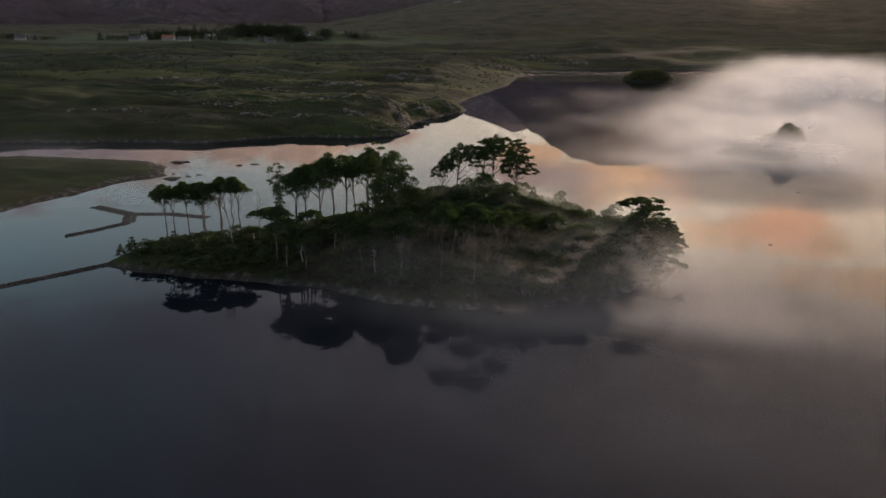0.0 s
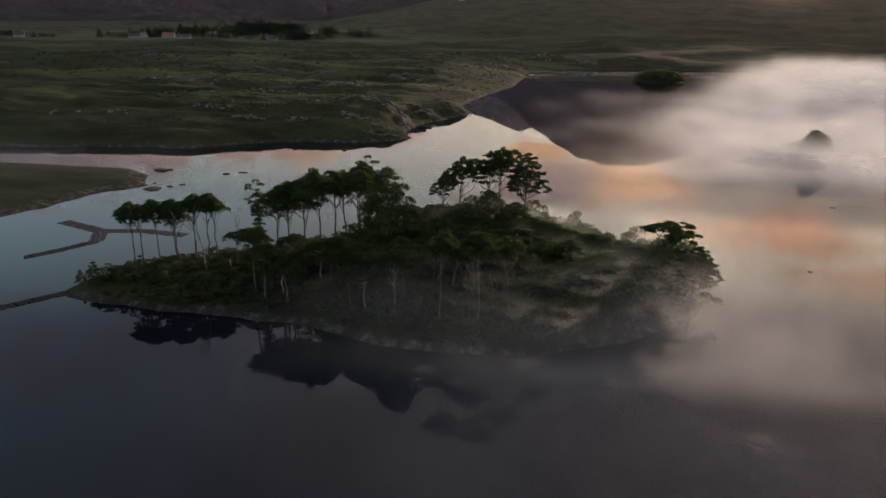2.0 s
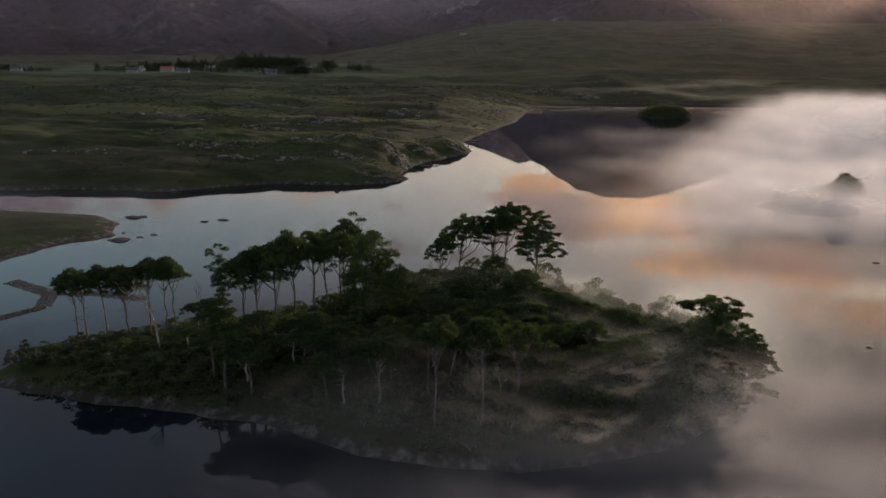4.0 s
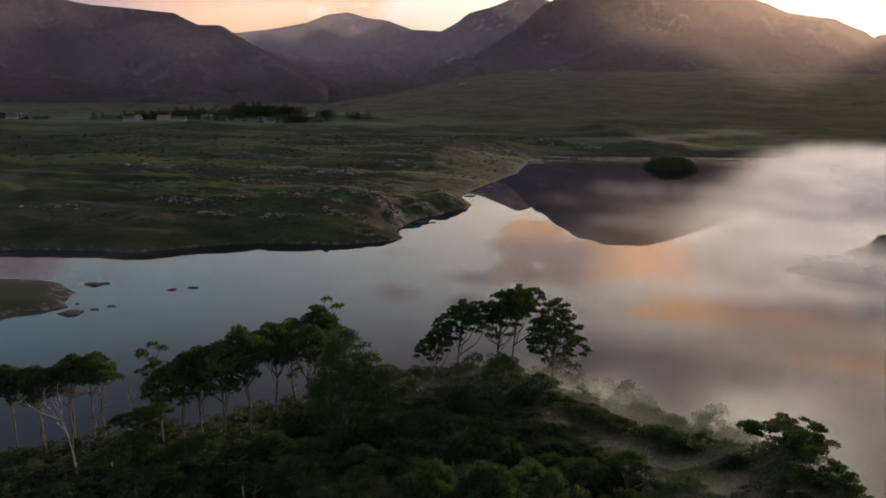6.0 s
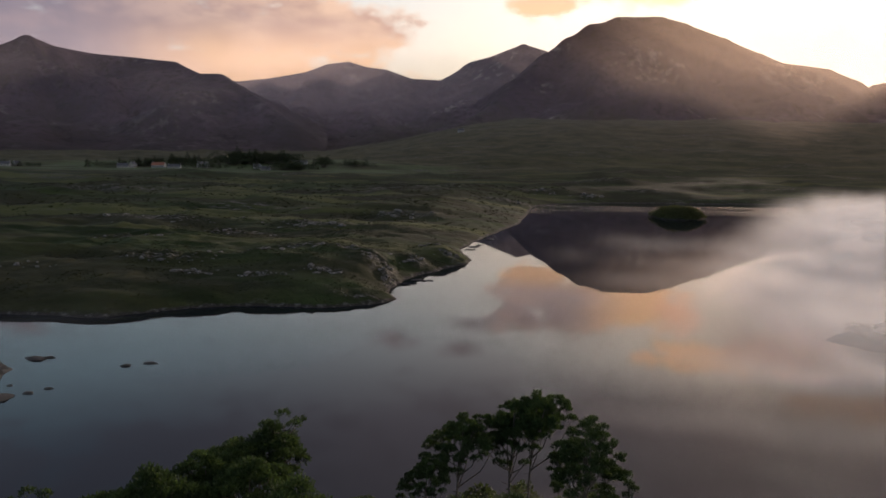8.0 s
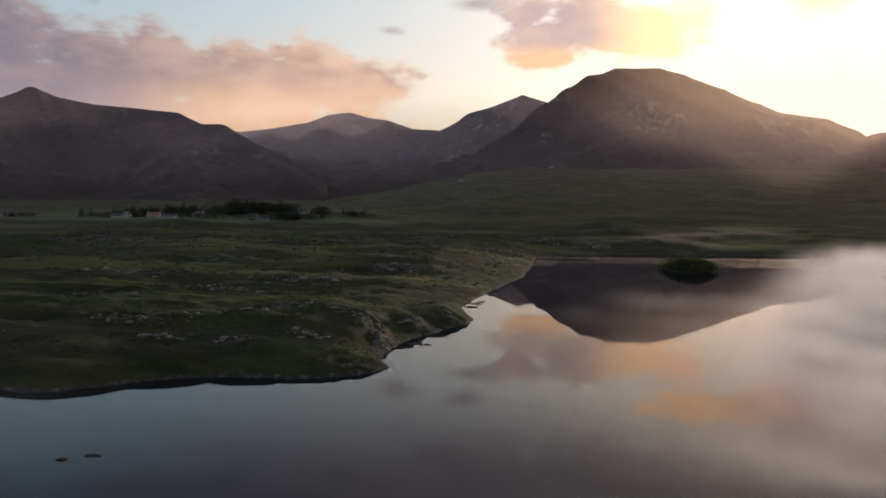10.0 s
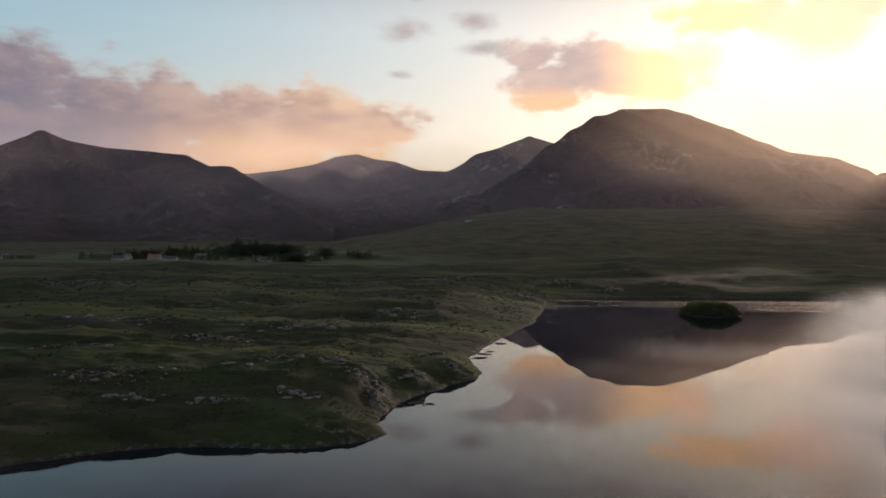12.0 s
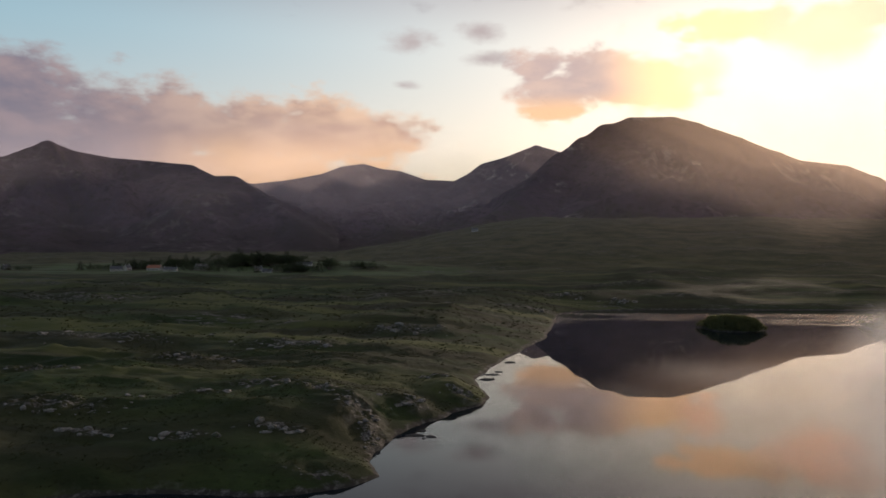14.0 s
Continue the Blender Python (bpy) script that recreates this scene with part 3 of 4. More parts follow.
def mountain(name, crest, slope, near, far, seed, label):
    pts = []
    for a, e, dist in crest:
        a, e = radians(a), radians(e + 0.08)
        pts.append((EYE_X + math.sin(a) * dist, EYE_Y + math.cos(a) * dist, EYE_Z + math.tan(e) * dist))
    a0, a1 = radians(crest[0][0] - 3), radians(crest[-1][0] + 3)
    aa = np.linspace(a0, a1, int((a1 - a0) / radians(0.135)))
    rr = np.linspace(near, far, 230)
    ga, gr = np.meshgrid(aa, rr)
    x, y = (EYE_X + np.sin(ga) * gr).ravel(), (EYE_Y + np.cos(ga) * gr).ravel()
    wx, wy = x + fbm(x, y, 420, 3, seed) * 90, y + fbm(x, y, 420, 3, seed + 9) * 90
    best = np.full(x.shape, -1e9)
    crest_gap = np.full(x.shape, 1e9)
    for (ax, ay, az_), (bx, by, bz) in zip(pts, pts[1:]):
        dx, dy = bx - ax, by - ay
        def gap(px, py):
            t = np.clip(((px - ax) * dx + (py - ay) * dy) / (dx * dx + dy * dy), 0, 1)
            return t, np.hypot(px - ax - t * dx, py - ay - t * dy)
        t, g0 = gap(x, y)
        _, g1 = gap(wx, wy)
        k = step(g0, 20, 260)
        g = g0 * (1 - k) + g1 * k
        g = np.sqrt(g * g + 900.0) - 30.0
        top = az_ + (bz - az_) * t
        best = np.maximum(best, top - slope * top * (1 - np.exp(-g / (top * 1.15))) * 1.25)
        crest_gap = np.minimum(crest_gap, g0)
    amp = step(crest_gap, 10, 320)
    amp = amp * step(best, 10, 140)
    z = best + (ridged(x, y, 430, 6, seed + 20, 0.56) - 0.56) * 185 * amp + fbm(x, y, 90, 4, seed + 40) * (1.0 + 12 * amp)
    z = np.maximum(z, -20)
    nx, ny = len(aa), len(rr)
    i = (np.arange(ny - 1)[:, None] * nx + np.arange(nx - 1)[None, :]).ravel()
    f = np.stack([i, i + 1, i + nx + 1, i + nx], 1)
    ob = smooth(part(name, (np.stack([x, y, z], 1).tolist(), f.tolist()), MOUNTAIN))
    return tagged(ob, label, "mountain", kind="structure")


mountain("mountain_back", BACK_CREST, 0.85, 2300, 4300, 101, "distant heather-brown mountain ridge with a high saddle")
mountain("mountain_west", LEFT_CREST, 0.88, 1200, 3700, 202, "dark purple-brown mountain ridge with craggy flanks")
mountain("mountain_east", RIGHT_CREST, 0.95, 1250, 3500, 303, "broad rocky mountain with a rounded flat top and an added unseen shading ridge")


# ---- trees ----
def tube(verts, faces, pts, radii, sides):
    """A tapered tube through the points, added to the lists."""
    base = len(verts)
    for k, p in enumerate(pts):
        d = (pts[min(k + 1, len(pts) - 1)] - pts[max(k - 1, 0)]).normalized()
        u = d.cross(Vector((0.31, 0.95, 0.05)))
        u = u.normalized() if u.length > 1e-4 else Vector((1, 0, 0))
        w = d.cross(u)
        for s in range(sides):
            q = 2 * math.pi * s / sides
            verts.append(tuple(p + (u * math.cos(q) + w * math.sin(q)) * radii[k]))
    for k in range(len(pts) - 1):
        for s in range(sides):
            a, b = base + k * sides + s, base + k * sides + (s + 1) % sides
            faces.append((a, b, b + sides, a + sides))
    faces.append(tuple(base + (len(pts) - 1) * sides + s for s in range(sides)))


def tufts(rng, centres, n, length, width, upright=0.5):
    """Many thin needle tufts (long diamonds) in flattened clumps; centres: (x, y, z, radius, half-height)."""
    c = np.array(centres, float)
    idx = np.repeat(np.arange(len(c)), np.maximum(4, (n * (c[:, 3] / c[:, 3].mean()) ** 2).astype(int)))
    m = len(idx)
    d = rng.normal(size=(m, 3))
    d /= np.linalg.norm(d, axis=1)[:, None]
    d[:, 2] = np.where(d[:, 2] < -0.35, -d[:, 2], d[:, 2])
    r = rng.uniform(0.35, 1.05, m) ** 0.7
    p = c[idx, :3] + d * r[:, None] * np.stack([c[idx, 3], c[idx, 3], c[idx, 4]], 1)
    way = d * np.array([1, 1, 0.6]) + rng.normal(size=(m, 3)) * 0.45 + np.array([0, 0, upright])
    way /= np.linalg.norm(way, axis=1)[:, None]
    side = np.cross(way, rng.normal(size=(m, 3)))
    side /= np.linalg.norm(side, axis=1)[:, None] + 1e-9
    ln = (length * rng.uniform(0.6, 1.3, m))[:, None]
    w = side * width * rng.uniform(0.7, 1.3, m)[:, None] * 0.5
    v = np.stack([p - way * ln * 0.45, p + w, p + way * ln * 0.55, p - w], 1).reshape(-1, 3)
    f = np.arange(m * 4).reshape(-1, 4)
    return v.tolist(), f.tolist()


def tree_thing(name, label, category, group):
    ob = new(name)
    ob.empty_display_size = 0.5
    return tagged(ob, label, category, group)


def grow_pine(seed, h, bare, spread, pads_n, form="umbrella", lean=0.0, flat=0.55, label="", bark=None, clump_r=0.85, n=90,
              slant=0.0, needle=None, thick=0.8, limbs=9, plate=0.32, name="pine_tree", group="pines of the island"):
    """A pine h metres high: bare trunk up to the share `bare`, then limbs that carry pads of needles.
    form: umbrella (a flat dome of pads), plates (separate level plates at the limbs' ends), sparse (tufts up the trunk)."""
    rng, rnd = np.random.RandomState(seed), random.Random(seed)
    tree = tree_thing(name, label, "tree", group)
    verts, faces = [], []
    bend = [Vector((0, 0, -0.4))]
    for k in range(1, 8):
        t = k / 7
        bend.append(Vector((lean * h * t * t + rnd.uniform(-0.16, 0.16) * (k < 7), rnd.uniform(-0.16, 0.16), h * 0.92 * t)))
    r0 = 0.011 * h + 0.06
    tube(verts, faces, bend, [r0 * (1.35 if k == 0 else 1 - 0.11 * k) for k in range(8)], 7)

    def on_trunk(t):
        q = min(max(t, 0), 0.999) * 7
        k = int(q)
        return bend[k].lerp(bend[k + 1], q - k)

    top, pads, ends = on_trunk(1.0), [], []
    depth = h * (1 - bare)
    if form == "umbrella":
        for i in range(pads_n):
            a, u = i * 2.399 + rnd.uniform(-0.3, 0.3), math.sqrt((i + 0.5) / pads_n)
            lobe = 1 + 0.20 * math.sin(3 * a + seed) + 0.12 * math.sin(5 * a + 2 * seed)
            r = spread * u * lobe
            under = rnd.random() ** 2
            z = h - 0.35 - depth * thick * (0.75 * u ** 2.4 + under * (1 - u) * 0.8) + rnd.uniform(-0.25, 0.25)
            c = Vector((top.x + math.cos(a) * r, top.y + math.sin(a) * r, z + slant * math.cos(a) * r))
            rad = clump_r * rnd.uniform(0.7, 1.25)
            pads.append((c.x, c.y, c.z, rad, rad * flat))
            if i % max(1, pads_n // limbs) == 0:
                ends.append((c, rnd.uniform(bare * 0.85, bare + (1 - bare) * 0.5)))
    elif form == "plates":
        for i in range(limbs):
            t0 = bare + (0.98 - bare) * ((i + rnd.random() * 0.6) / limbs)
            up = (t0 - bare) / (1 - bare)
            a = i * 2.399 + rnd.uniform(-0.5, 0.5)
            r = spread * rnd.uniform(0.45, 1.0) * (1 - 0.75 * up ** 1.6)
            s0 = on_trunk(t0)
            e = s0 + Vector((math.cos(a) * r, math.sin(a) * r, rnd.uniform(0.02, 0.10) * h * (1 - up) + slant * math.cos(a) * r))
            e.z = min(e.z, h - 0.4)
            ends.append((e, t0 * 0.93 - 0.04))
            m = max(3, pads_n // limbs)
            size = spread * plate * rnd.uniform(0.75, 1.25)
            for j in range(m):
                q, w = rnd.uniform(0, 6.28), math.sqrt(rnd.random()) * size
                rad = clump_r * rnd.uniform(0.55, 1.1)
                pads.append((e.x + math.cos(q) * w, e.y + math.sin(q) * w, e.z + rnd.uniform(-0.15, 0.35) - 0.12 * w, rad, rad * flat))
    else:
        for i in range(pads_n):
            t0 = bare + (1 - bare) * (i + 0.5) / pads_n
            a, r = i * 2.399, spread * rnd.uniform(0.15, 1.0) * (0.45 + 0.55 * (t0 > 0.72))
            s0 = on_trunk(t0)
            c = s0 + Vector((math.cos(a) * r, math.sin(a) * r, r * 0.35))
            rad = clump_r * rnd.uniform(0.6, 1.2)
            pads.append((c.x, c.y, c.z, rad, rad * flat))
            ends.append((c, t0 - 0.03))
    if form != "plates":
        pads.append((top.x, top.y, h - 0.3, clump_r * 0.9, clump_r * 0.6))
    for e, t0 in ends:
        s0 = on_trunk(t0)
        mid = s0.lerp(e, 0.5) + Vector((rnd.uniform(-0.3, 0.3), rnd.uniform(-0.3, 0.3), -0.12 * (e - s0).length))
        rl = r0 * rnd.uniform(0.28, 0.45)
        tube(verts, faces, [s0, mid, e], [rl, rl * 0.7, rl * 0.22], 4)
        for j in range(3):
            q = pads[rnd.randrange(len(pads))]
            q = min(pads, key=lambda p: (p[0] - e.x) ** 2 + (p[1] - e.y) ** 2 + (p[2] - e.z) ** 2 + rnd.random() * 2.5)
            tube(verts, faces, [mid.lerp(e, 0.3 + 0.2 * j), Vector(q[:3])], [rl * 0.35, rl * 0.1], 3)
    # dead snags on the bare trunk
    for i in range(rnd.randint(3, 6)):
        s0 = on_trunk(rnd.uniform(0.3, max(bare, 0.4)))
        a = rnd.uniform(0, 6.28)
        tube(verts, faces, [s0, s0 + Vector((math.cos(a), math.sin(a), 0.25)) * rnd.uniform(0.5, 1.3)], [0.05, 0.015], 3)
    smooth(part("trunk", (verts, faces), bark or BARK, tree))
    part("crown", tufts(rng, pads, int(n * 1.5), 0.35, 0.115), needle or NEEDLES, tree)
    return tree


def grow_bush(seed, size, tall, label, n=60, leaf=None, name="scrub_bush", pads_n=26):
    rng, rnd = np.random.RandomState(seed), random.Random(seed)
    bush = tree_thing(name, label, "bush", "scrub of the island")
    verts, faces, pads = [], [], []
    for i in range(pads_n):
        a, u = rnd.uniform(0, 6.28), math.sqrt(rnd.random())
        z = tall * (0.25 + 0.7 * rnd.random()) * math.sqrt(max(0.05, 1 - (u * 0.85) ** 2))
        c = Vector((math.cos(a) * u * size, math.sin(a) * u * size, z))
        rad = size * rnd.uniform(0.22, 0.42)
        pads.append((c.x, c.y, c.z, rad, rad * 0.75))
        if i % 3 == 0:
            tube(verts, faces, [Vector((c.x * 0.1, c.y * 0.1, -0.3)), Vector((c.x * 0.5, c.y * 0.5, z * 0.5)), c], [0.09, 0.06, 0.02], 4)
    part("stems", (verts, faces), BARK, bush)
    part("crown", tufts(rng, pads, n, 0.42, 0.22, 0.2), leaf or LEAVES, bush)
    return bush


def grow_dead(seed, h):
    rnd = random.Random(seed)
    tree = tree_thing("dead_tree", "bare grey dead tree with a forked leafless top", "tree", "dead trees of the island")
    verts, faces = [], []

    def branch(p, d, ln, r, depth):
        pts = [p]
        for k in range(4):
            d = (d + Vector((rnd.gauss(0, 0.13), rnd.gauss(0, 0.13), 0.05))).normalized()
            pts.append(pts[-1] + d * ln / 4)
        tube(verts, faces, pts, [r, r * 0.85, r * 0.7, r * 0.55, r * 0.35], 5 if depth < 1 else 3)
        if depth < 3:
            for k in range(3 if depth else 5):
                q = pts[1 + rnd.randrange(4)]
                s = (d + Vector((rnd.gauss(0, 0.5), rnd.gauss(0, 0.5), 0.15))).normalized()
                branch(q, s, ln * 0.48, r * 0.45, depth + 1)

    branch(Vector((0, 0, -0.3)), Vector((0.04, 0, 1)), h * 0.72, 0.17, 0)
    smooth(part("trunk", (verts, faces), PALE_BARK, tree))
    return tree


def grow_spruce(seed, h, spread, label, name="spruce_tree", group="spruces", n=40, leaf=None):
    rng, rnd = np.random.RandomState(seed), random.Random(seed)
    tree = tree_thing(name, label, "tree", group)
    verts, faces, pads = [], [], []
    tube(verts, faces, [Vector((0, 0, -0.3)), Vector((0, 0, h * 0.5)), Vector((0, 0, h * 0.98))], [0.018 * h, 0.011 * h, 0.01], 5)
    rows = max(5, int(h / 0.8))
    for i in range(rows):
        t = 0.1 + 0.88 * i / rows
        for k in range(5):
            a = k * 1.257 + i * 0.7 + rnd.uniform(-0.3, 0.3)
            r = spread * (1 - t) * rnd.uniform(0.45, 0.95) + 0.08
            rad = 0.14 * spread + 0.24 * spread * (1 - t)
            pads.append((math.cos(a) * r, math.sin(a) * r, h * t - 0.12 * r, rad, rad * 0.6))
            tube(verts, faces, [Vector((0, 0, h * t)), Vector(pads[-1][:3])], [0.03, 0.01], 3)
    part("trunk", (verts, faces), BARK, tree)
    part("crown", tufts(rng, pads, n, 0.10 * spread + 0.22, 0.08 * spread + 0.08, 0.0), leaf or FAR_LEAVES, tree)
    return tree


used = set()


def plant(kind, x, y, scale=1.0, turn=0.0, sink=0.0, wide=None, z=None):
    """Sets a tree at x, y: the grown one first, its copies after that."""
    wide = scale if wide is None else wide
    m = Matrix.LocRotScale((x, y, (height_at(x, y) if z is None else z) - sink), Euler((0, 0, radians(turn))), (wide, wide, scale))
    if kind.name not in used:
        used.add(kind.name)
        kind.matrix_basis = m
        return kind
    ob = copy_thing(kind, m)
    ob.matrix_basis = m
    return ob


UMBRELLA = "tall Scots pine with a bare trunk and a flat dark crown"
umbrellas = [grow_pine(s, 11.0, 0.64, 2.7, 46, lean=l, label=UMBRELLA, thick=0.62, slant=0.06) for s, l in ((1, 0.02), (2, -0.03), (3, 0.04))]
slender = grow_pine(7, 15.0, 0.42, 1.9, 26, "sparse", lean=-0.02, label="slender pine with sparse tufts along its upper trunk", clump_r=0.75, n=70)
rows_ = [grow_pine(s, 13.0, 0.55, 3.3, 60, lean=l, label="tall Scots pine with a spreading domed crown", slant=0.1, thick=0.7, limbs=12) for s, l in ((11, 0.05), (12, 0.0), (13, -0.04))]
dome = grow_pine(21, 16.0, 0.25, 5.2, 210, label="massive dense dark pine with foliage almost to the ground", clump_r=1.05, thick=0.95, limbs=24, n=74)
WIND = "windswept pine with a sloping layered crown"
windswept = [grow_pine(31, 14.5, 0.60, 3.7, 92, lean=0.05, slant=0.24, thick=0.75, label=WIND, flat=0.40, clump_r=0.68, limbs=14, n=80),
             grow_pine(32, 14.5, 0.56, 3.6, 92, lean=0.02, slant=0.22, thick=0.8, label=WIND, flat=0.40, clump_r=0.68, limbs=14, n=80),
             grow_pine(33, 14.5, 0.44, 3.5, 130, lean=0.01, slant=-0.04, thick=0.95, label=WIND, flat=0.36, clump_r=0.60, limbs=18, n=66)]
antler = grow_pine(36, 14.5, 0.70, 3.6, 84, "plates", lean=0.03, slant=0.12, label="old pine with bare forked limbs and flat tufts on top", flat=0.34, clump_r=0.7, limbs=5,
                   plate=0.48)
low_pines = [grow_pine(s, 7.5, 0.70, 2.8, 34, label="small pine with a thin pale trunk and a flat crown", bark=PALE_BARK, clump_r=0.85, flat=0.35, thick=0.5) for s in (41, 42)]
broad = grow_pine(51, 12.0, 0.12, 5.6, 150, "plates", lean=0.08, slant=0.05, label="broad pine overhanging the water with long layered limbs", clump_r=1.05, flat=0.42, limbs=24)
dead = grow_dead(61, 11.0)
birches = [grow_bush(s, 3.3, t, "rounded pale green birch among the pines", n=120, name="birch_tree", pads_n=34) for s, t in ((75, 7.5), (76, 6.2))]
bushes = [grow_bush(s, 2.4, t, "dense rounded willow scrub on the island", n=44, pads_n=20) for s, t in ((71, 3.4), (72, 2.6), (73, 4.6))]
small_spruce = grow_spruce(81, 4.0, 1.6, "small dark conifer sapling on the shore", group="saplings on the shore", n=26)

# the island's west grove
for k, (x, y, top) in enumerate(((-61, -2.5, 13.8), (-58.5, -4.5, 13.6), (-56.3, -2.5, 14.3), (-53.6, -1, 12.0), (-52.6, -3, 14.5),
                                 (-50.4, 0.5, 14.6), (-49.6, -1.5, 14.3), (-48.0, 1, 14.6), (-46.2, 0, 14.4))):
    plant(umbrellas[k % 3], x, y, (top - height_at(x, y)) / 11.0, k * 77, wide=0.95)
plant(dead, -45.5, -8.5, 0.95, 40)
plant(dead, -42.0, -1.5, 0.85, 160, wide=0.4)
for k, (x, y, top) in enumerate(((-41, -4, 8.8), (-38.5, -3, 9.2), (-37, -5, 8.2), (-41, -9, 6.5))):
    plant(low_pines[k % 2], x, y, (top - height_at(x, y)) / 7.5, k * 95, wide=0.75)
plant(slender, -35.6, -7.0, (19.4 - height_at(-35.6, -7)) / 15.0, 10)
plant(dead, -3.6, 2.0, 0.85, 20, wide=0.3)
# the long row
for k, (x, y, top) in enumerate(((-32.2, -9.5, 18.6), (-30.2, -8.5, 19.4), (-27.6, -8.8, 20.3), (-24.8, -6.7, 21.0), (-23.0, -1.0, 19.6), (-21.8, 4.2, 18.6),
                                 (-19.2, 5.5, 19.6), (-18.4, -3.0, 20.2))):
    plant(rows_[k % 3], x, y, (top - height_at(x, y)) / 13.0, k * 63, wide=1.08)
plant(dome, -12.6, -11.5, (22.6 - height_at(-12.6, -11.5)) / 16.0, 30, wide=0.86)
plant(slender, -17.4, 6.2, (21.3 - height_at(-17.4, 6.2)) / 15.0, 130)
# the crest group
for x, y, top, kind, turn, wide in ((-2.8, 0.0, 19.4, 0, 10, 0.62), (0.6, 5.5, 21.4, 0, -8, 0.95), (6.4, 7.5, 22.0, 1, 15, 0.9), (8.6, 8.5, 22.8, 0, -20, 0.9),
                                   (12.9, 0.6, 23.0, 2, 0, 1.02)):
    plant(windswept[kind], x, y, (top - height_at(x, y)) / 14.5, turn, wide=wide)
for x, y, top in ((6.0, -3.0, 16.6), (10.5, -6.0, 15.2), (1.0, -5.5, 14.6)):
    plant(dome, x, y, (top - height_at(x, y)) / 16.0, x * 40, wide=0.72)
for k, (x, y, top) in enumerate(((17, -3, 12.5), (20, 1, 11.5), (22, -4, 10.8), (25, -8, 9.5), (28, -12, 9.0), (30, -17, 8.6), (24, -15, 9.2), (-3, 2, 13.2),
                                 (-6, -2, 13.0), (-9, 6, 12.5), (3, 4, 13.5), (12, 3, 13.5), (17, 9, 11.5), (-14, 8, 11.5), (-20, -4, 10.5), (-4, -10, 12), (16, -10, 11.5), (8, -20, 8.6), (14, -22, 8.0), (20, -20, 8.2), (26, -22, 7.4), (2, -25, 7.2), (19, -26, 6.4), (-8, -24, 7.0),
                                 (12, -27, 6.0), (31, -21, 7.0), (-16, -18, 7.5), (19, -7, 12.6), (23, -1, 11.8), (15, -5, 13.2), (21, -11, 11.6), (26, -4, 10.8), (25, -12, 10.6), (18, -15, 10.8), (13, -15, 11.2),
                                 (29, -8, 9.8), (32, -14, 9.4), (22, -18, 9.6), (28, -18, 9.0), (9, -11, 12.4), (5, -21, 9.6), (-1, -14, 11.4), (-6, -16, 10.6), (-12, -13, 10.4), (-18, -12, 9.6), (33, -9, 8.6), (15, 5, 12.2))):
    plant(birches[k % 2], x, y, (top - height_at(x, y)) / 6.9, k * 61, wide=0.85 + 0.1 * (k % 3))
# the south slope
for k, (x, y, top) in enumerate(((-11.6, -20, 11.2), (-15.6, -24, 9.8), (-3.7, -16, 11.5), (6.2, -16, 11.5), (10.1, -13, 12.5), (1.2, -18, 10.6),
                                 (-9, -18, 11), (-24, -14, 10.5), (-30, -17, 9))):
    plant(low_pines[k % 2], x, y, (top - height_at(x, y)) / 7.5, k * 51, wide=1.0 + 0.2 * (k % 3))
plant(dead, -1.5, -22, 0.75, 200)
plant(dead, 5.0, -26, 0.6, 75, wide=0.5)
slope_pines = [grow_pine(s, 13.0, 0.66, 2.9, 44, label="tall thin pine with a flat crown on the wooded slope", bark=b, clump_r=0.85, flat=0.4, thick=0.6, lean=l)
               for s, b, l in ((43, BARK, 0.02), (44, BARK, -0.03), (45, BARK, 0.04), (46, GREY_BARK, 0.0))]
stand = [(-3.4, -30.5, 17.2), (2.3, -31.0, 17.6), (6.8, -29.0, 16.0), (-10.4, -28.0, 13.6), (-15.5, -21, 12.6), (-28, -16, 12.2), (-34.8, -16.5, 13.0)]
pick = random.Random(12)
while len(stand) < 62:
    x, y = pick.uniform(-36, 25), pick.uniform(-30, 4)
    if x < -13 and y > -14:
        continue
    if float(shore_distance(np.array([x]), np.array([y]), PINE_ISLAND)[0]) > 4 and all((x - a) ** 2 + (y - b) ** 2 > 11 for a, b, _ in stand):
        top = 9.6 + 4.0 * math.exp(-((x - 3) / 15) ** 2) + pick.uniform(-1.5, 1.8)
        stand.append((x, y, min(top, 12.6) if y > -13 else top))
for k, (x, y, top) in enumerate(stand):
    plant(slope_pines[k % 4], x, y, (top - height_at(x, y)) / 13.0, k * 57, wide=pick.uniform(0.75, 1.15))
while len(stand) < 106:
    x, y = pick.uniform(4, 37), pick.uniform(-32, -2)
    if float(shore_distance(np.array([x]), np.array([y]), PINE_ISLAND)[0]) > 2.5 and all((x - a) ** 2 + (y - b) ** 2 > 6 for a, b, _ in stand):
        stand.append((x, y, 10.8 - 0.08 * max(0, x - 12) + pick.uniform(-1.2, 1.2)))
        plant(birches[len(stand) % 2], x, y, (stand[-1][2] - height_at(x, y)) / 6.9, pick.uniform(0, 360), wide=pick.uniform(0.7, 1.05))
# the east end
plant(dome, 35.2, -18.0, (13.0 - height_at(35.2, -18)) / 16.0, 20, wide=0.98)
plant(dome, 29.5, -14.5, (10.6 - height_at(29.5, -14.5)) / 16.0, 150, wide=0.7)
plant(broad, 38.4, -20.5, (11.0 - height_at(38.4, -20.5)) / 12.0, -15, wide=0.72)
plant(antler, 33.8, -19.5, (17.2 - height_at(33.8, -19.5)) / 14.5, -10, wide=1.2)
plant(windswept[2], 38.0, -22, (12.5 - height_at(38.0, -22)) / 14.5, -25, wide=0.95)
